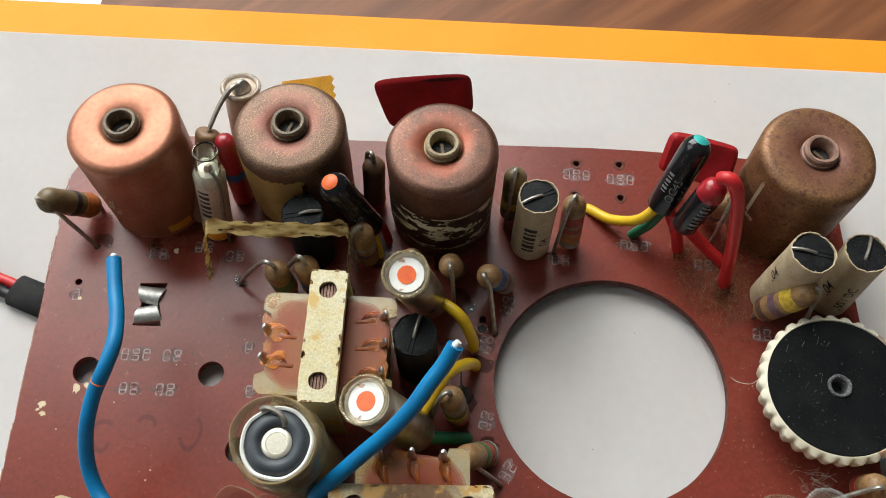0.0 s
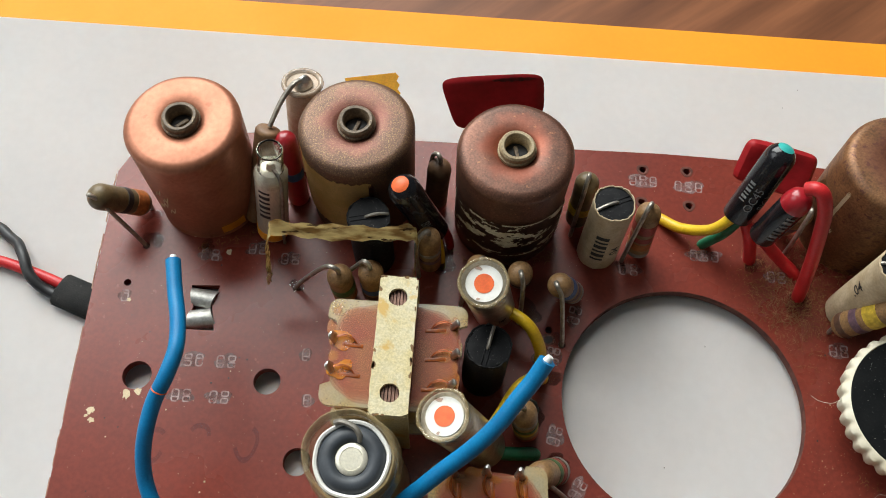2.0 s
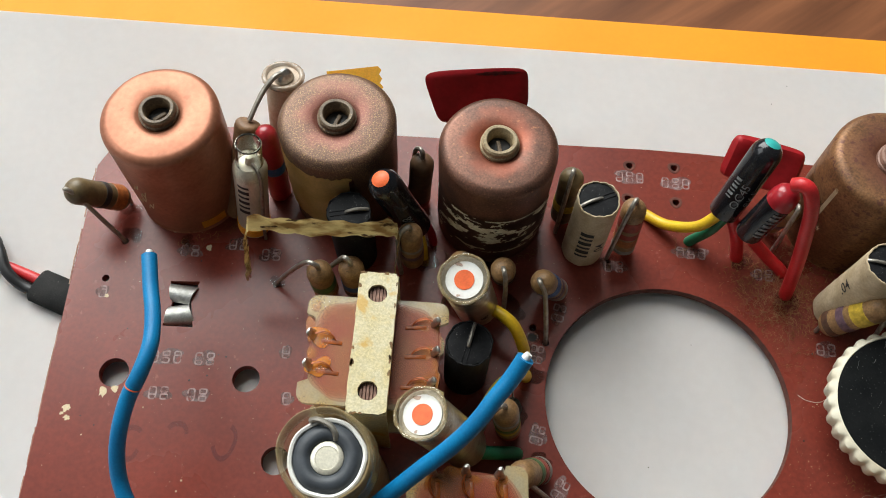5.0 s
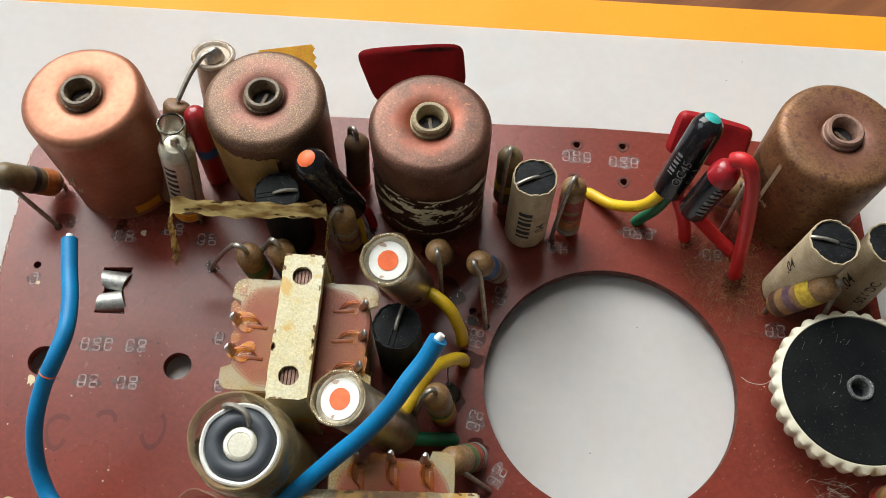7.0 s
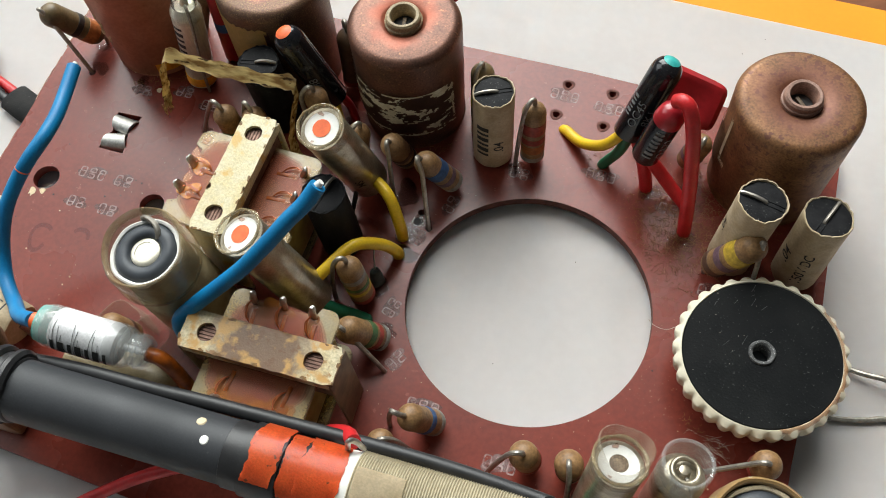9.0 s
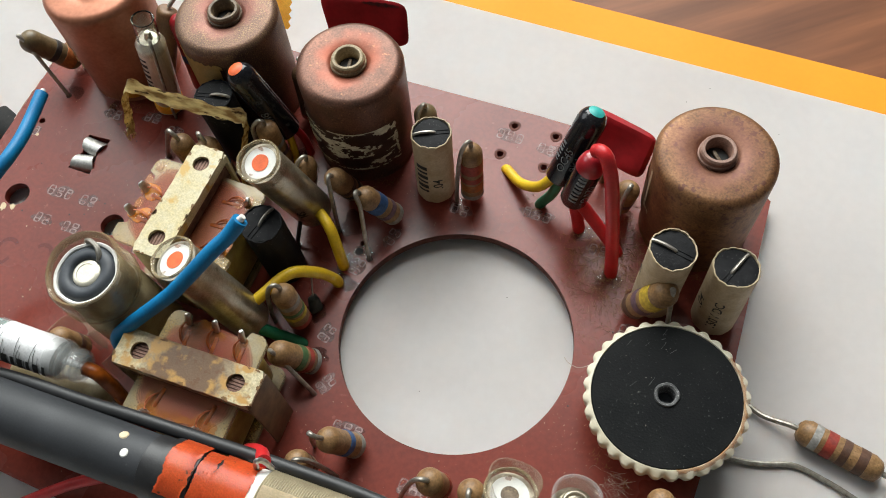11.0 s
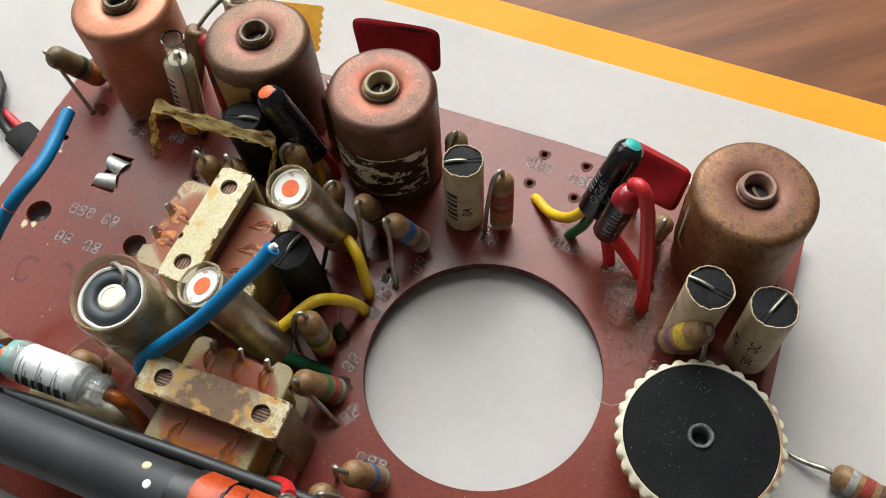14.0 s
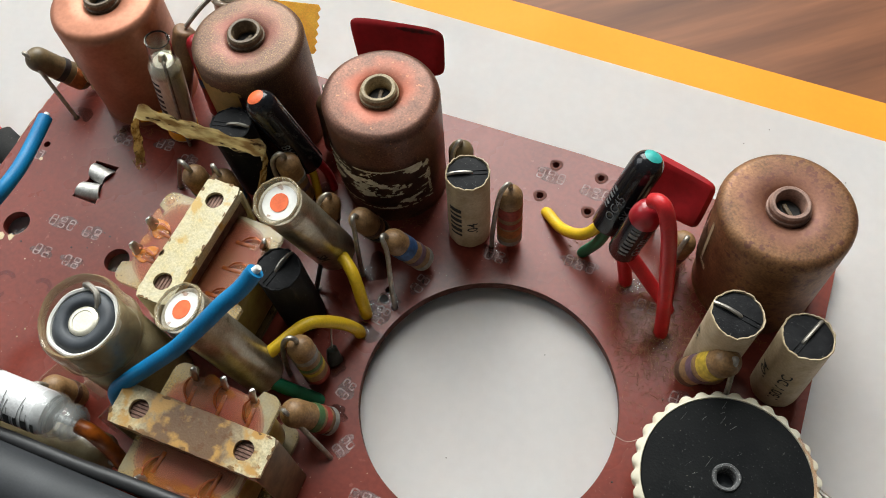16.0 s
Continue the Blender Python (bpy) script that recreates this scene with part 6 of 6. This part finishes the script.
# ---- ceramic tube behind the cans, its lead and a red blob ----
cer = thing("ceramic_capacitor", "cream ceramic tube capacitor with a solder-blobbed end", "capacitor", (-23.4, 21.4, 0))
mc = ax((-22.9, 19.8, 0.4), (-22.1, 23.0, 16.4))
part("tube", lathe([(0, 0), (2.4, 0), (2.6, 0.4), (2.6, 16.0), (2.5, 16.3), (1.6, 16.2), (0, 16.1)], mc, 32), M_CERAMIC, cer)
part("clear_rim", ring(2.62, 0.42, mc @ Matrix.Translation((0, 0, 16.3)), 36, 10), M_CLEARRIM, cer, "thick translucent rim")
part("solder_blob", lathe([(0, -0.2), (1.3, 0), (1.2, 0.5), (0.9, 1.0), (0.5, 1.5), (0, 1.8)], mc @ Matrix.Translation((0.2, -0.4, 16.3)), 16, bump=lambda a, z: 0.2 * math.sin(2 * a)), M_SOLDER, cer, "bright solder blob")
part("lead", wire([mc @ Vector((0.2, -0.4, 17.4)), (-23.0, 21.6, 18.0), (-24.3, 20.0, 17.2), (-25.2, 18.2, 16.5), (-26.2, 16.0, 15.4)], 0.42, 9, taper=0.8), M_LEAD, cer, "tarnished grey lead")
part("foot_lead", wire([(-22.9, 19.8, 0.8), (-22.9, 19.8, -1.9)], 0.3, 8), M_LEAD, cer)
dark = thing("brown_capacitor", "dark brown waxed tubular part beside the glass capacitor", "capacitor", (-29.6, 10.0, 0))
part("body", lathe(dome(1.7, 0, 16.6, 0.45, 0.6), ax((-29.7, 9.4, 0.3), (-26.3, 16.0, 15.4)), 24, bump=lambda a, z: 0.18 * math.sin(1.3 * z + 2 * a) + 0.1 * math.sin(3 * a)), M_GROM, dark)
part("lead", wire([(-29.4, 9.7, 0.8), (-29.4, 9.6, -1.9)], 0.3, 8), M_LEAD, dark)
redb = thing("red_capacitor", "small red dipped capacitor between can and tube", "capacitor", (-23.6, 13.0, 0))
part("body", lathe(dome(1.6, 0, 15.3, 0.95, 0.4), ax((-23.6, 13.0, 0.3), (-24.0, 14.8, 15.6)), 24), M_REDCAP, redb)
part("colour_band", lathe([(1.6, 6.2), (1.63, 6.3), (1.63, 7.8), (1.6, 7.9)], ax((-23.6, 13.0, 0.3), (-24.0, 14.8, 15.6)), 24), BAND["blue"], redb, "blue band")
part("lead", wire([(-23.6, 13.1, 0.8), (-23.6, 13.0, -1.9)], 0.3, 8), M_LEAD, redb)

# orange cloth tape tab with a pinked edge, under the can
tab = bmesh.new()
edge = [(0, 0), (0, 7.2)] + [(7.4 + (0.4 if k % 2 else 0), 7.2 - k * 0.6) for k in range(13)]
plate(edge, [], -0.07, 0.07, Matrix.Translation((-15.2, 18.9, 11.5)) @ Matrix.Rotation(radians(10), 4, "Z") @ Matrix.Rotation(radians(35), 4, "X"), tab)
wire([(-14.0, 22.6, 13.7), (-14.0, 22.8, 6.0), (-14.0, 22.8, -0.3)], 0.5, 8, tab)
single("orange_tape_tab", tab, M_OTAPE, "orange cloth tape tab with pinked edge behind the can", "tape", (-12, 18, 0))

# ---- cables at the board's edge ----
lead_in = thing("battery_lead", "red and black battery wires in a black sleeve", "cable", (-52, -4.6, -1))
part("sleeve", lathe([(0, 0), (1.9, 0), (2.2, 0.3), (2.15, 6.6), (1.9, 6.9), (0, 6.7)], Matrix.Translation((0, 0, -1.55)) @ Matrix.Diagonal((1, 1, 0.38, 1)) @ ax((-51.6, -5.2, 0), (-58.4, -2.5, 0)), 28, bump=lambda a, z: 0.45 + 0.08 * math.sin(z * 2 + 3 * a)), M_OLDRUBBER, lead_in)
part("red_wire", wire([(-55.5, -2.9, -1.6), (-59.5, -1.2, -1.6), (-64, 0.4, -1.6), (-70, 2.0, -1.6), (-82, 3.2, PAPER + 0.8), (-110, 4.0, PAPER + 0.8)], 0.82, 12), M_RED, lead_in, "red insulated wire")
part("black_wire", wire([(-55.5, -4.2, -1.6), (-59.4, -3.2, -1.6), (-62.2, -1.2, -0.4), (-64.0, 2.2, 0.0), (-67.0, 5.4, -1.5), (-75, 9.0, PAPER + 0.8), (-110, 14.0, PAPER + 0.8)], 0.82, 12), M_BLACKW, lead_in, "black insulated wire")

# ---- loose resistor beside the board ----
loose = thing("loose_resistor", "tan resistor with red and silver bands beside the board", "resistor", (86, -16, PAPER))
ma = ax((81.4, -15.2, PAPER + 1.9), (92.3, -17.8, PAPER + 1.9))
part("body", lathe([(0, 0), (0.9, 0), (1.5, 0.4), (1.85, 1.3), (1.8, 3), (1.8, 8.6), (1.85, 10), (1.5, 11.0), (0.9, 11.4), (0, 11.4)], ma, 24), M_RES, loose)
for nb, z, w in (("silver", 2.4, 1.0), ("red", 4.3, 1.3), ("brown", 6.3, 1.0), ("brown", 8.6, 1.2)):
    part("colour_band", lathe([(1.78, z - w / 2 - 0.05), (1.86, z - w / 2), (1.86, z + w / 2), (1.78, z + w / 2 + 0.05)], ma, 24), BAND[nb], loose, nb + " colour band")
part("lead", wire([ma @ Vector((0, 0, 0.3)), (80.2, -15.1, PAPER + 1.9), (78.6, -14.9, PAPER + 1.4), (76.6, -14.5, PAPER + 0.9), (74.0, -13.4, PAPER + 0.7), (70.5, -13.0, PAPER + 0.7)], 0.38, 9), M_LEAD, loose, "dull tinned wire lead")
part("lead", wire([(69.0, -22.6, PAPER + 0.7), (73.0, -21.8, PAPER + 0.6), (76.0, -21.5, PAPER + 0.5), (79.0, -20.8, PAPER + 0.5), (82.2, -19.9, PAPER + 0.4), (87.0, -20.8, PAPER + 0.4), (94.0, -22.8, PAPER + 0.6), (97.5, -21.4, PAPER + 1.2), (95.6, -18.8, PAPER + 1.8), (92.0, -17.7, PAPER + 1.9)], 0.38, 9), M_LEAD, loose, "dull tinned wire lead")

# ---- clear film scraps round the resistor ----
for k, (x, y, z, r, a0, a1) in enumerate(((-18.4, -36.6, 1.2, 3.4, 20, 190), (-13.6, -37.4, 1.0, 3.2, -30, 150))):
    th = single("clear_film_scrap", lathe([(r, 0), (r * 0.98, 3.0), (r * 0.9, 6.2), (r * 0.86, 6.2), (r * 0.94, 3.0), (r * 0.96, 0)], Matrix.Translation((x, y, 0)), 18, arc=(a0, a1), bump=lambda a, z: 0.2 * math.sin(4 * a + z)), M_SLEEVE, "crinkled clear plastic film round a resistor", "film", (x, y, 0))

# ---- dust and hairs ----
rnd = random.Random(11)
fluff = bmesh.new()
for k in range(760):
    cx, cy = rnd.gauss(51.4, 3.5), rnd.gauss(-1.0, 3.5)
    if math.hypot(cx - 33.2, cy + 17.5) < 17.6:
        continue
    a, l, z = rnd.uniform(0, 6.28), rnd.uniform(0.3, 1.5), rnd.uniform(0.02, 0.5)
    d = Vector((math.cos(a), math.sin(a), 0)) * l
    s = Vector((-d.y, d.x, 0)) * rnd.uniform(-0.4, 0.4)
    p = Vector((cx, cy, z))
    wire([p, p + d * 0.5 + s + Vector((0, 0, rnd.uniform(0, 0.4))), p + d], rnd.uniform(0.018, 0.036), 3, fluff, 3)
for k in range(2200):
    x, y = rnd.gauss(50.5, 4.2), rnd.gauss(-4.0, 5.4)
    if math.hypot(x - 33.2, y + 17.5) > 17.6:
        s = rnd.uniform(0.03, 0.1)
        v = [fluff.verts.new((x + s * math.cos(t), y + s * math.sin(t), 0.0)) for t in (0, 2.1, 4.2)] + [fluff.verts.new((x, y, s * 1.2))]
        for i in range(3):
            fluff.faces.new((v[i], v[(i + 1) % 3], v[3]))
for x0, y0, r0, a0, a1, n in ((-37.1, 13.5, 8.9, 265, 350, 70), (61.2, 11.0, 9.0, 170, 290, 160), (8.2, 10.7, 8.8, 200, 330, 60), (63.5, -19.2, 10.8, 225, 262, 18), (46.4, 3.0, 1.6, 0, 360, 70), (37.5, 7.6, 1.2, 0, 360, 30)):
    for k in range(n):
        t, d, l, q = radians(rnd.uniform(a0, a1)), r0 + rnd.gauss(0.2, 0.5), rnd.uniform(0.2, 1.1), rnd.uniform(0, 6.28)
        p = Vector((x0 + d * math.cos(t), y0 + d * math.sin(t), rnd.uniform(0.03, 0.25)))
        wire([p, p + Vector((math.cos(q), math.sin(q), 0.25)) * l * 0.5, p + Vector((math.cos(q + 0.5), math.sin(q + 0.5), 0)) * l], rnd.uniform(0.02, 0.04), 3, fluff, 3)
single("dust_and_hairs", fluff, M_DUST, "brown dust and fibres lying on the board", "dust", (52, -1, 0), "stuff")

# cobweb below the thumbwheel, a hair at its rim
web = bmesh.new()
for k in range(40):
    p = Vector((rnd.gauss(59.6, 0.9), rnd.gauss(-31.0, 0.9), rnd.uniform(0.1, 4.5)))
    q = p + Vector((rnd.uniform(-1.6, 2.6), rnd.uniform(-1.4, 1.0), rnd.uniform(-1.5, 1.2)))
    q.z = max(0.1, q.z)
    wire([p, p.lerp(q, 0.5) + Vector((rnd.uniform(-0.4, 0.4), rnd.uniform(-0.4, 0.4), rnd.uniform(-0.3, 0.4))), q], rnd.uniform(0.01, 0.022), 4, web, 4)
wire([(53.2, -17.6, 6.6), (51.6, -18.6, 6.2), (50.0, -18.2, 5.6), (49.2, -17.4, 5.2)], 0.035, 5, web, 5)
single("cobweb", web, M_WEB, "pale cobweb and hair fibres below the thumbwheel", "cobweb", (59.6, -31, 0), "stuff")

# fine pale specks all over the board
specks = bmesh.new()
for k in range(1500):
    x, y = rnd.uniform(BX0 + 2, 69), rnd.uniform(BY0 + 3, 22)
    if k % 7 == 0:
        x, y = rnd.gauss(52, 4), rnd.gauss(-27, 7)
    if math.hypot(x - 33.2, y + 17.5) < 17.7 or x > 69 or min(math.hypot(x - hx, y - hy) for hx, hy in ((-43.6, -16.0), (-25.3, -16.3), (-20.0, -27.4))) < 2.3 or (-39 < x < -33 and -9.5 < y < -1.5):
        continue
    r = 0.02 + 0.07 * rnd.random() ** 2.5
    v = [specks.verts.new((x + r * math.cos(t), y + r * math.sin(t), 0.0)) for t in (0, 2.1, 4.2)] + [specks.verts.new((x, y, r))]
    for i in range(3):
        specks.faces.new((v[i], v[(i + 1) % 3], v[3]))
single("dust_specks", specks, M_OLDPAPER, "fine pale dust specks scattered over the board", "dust", (10, -16, 0), "stuff")
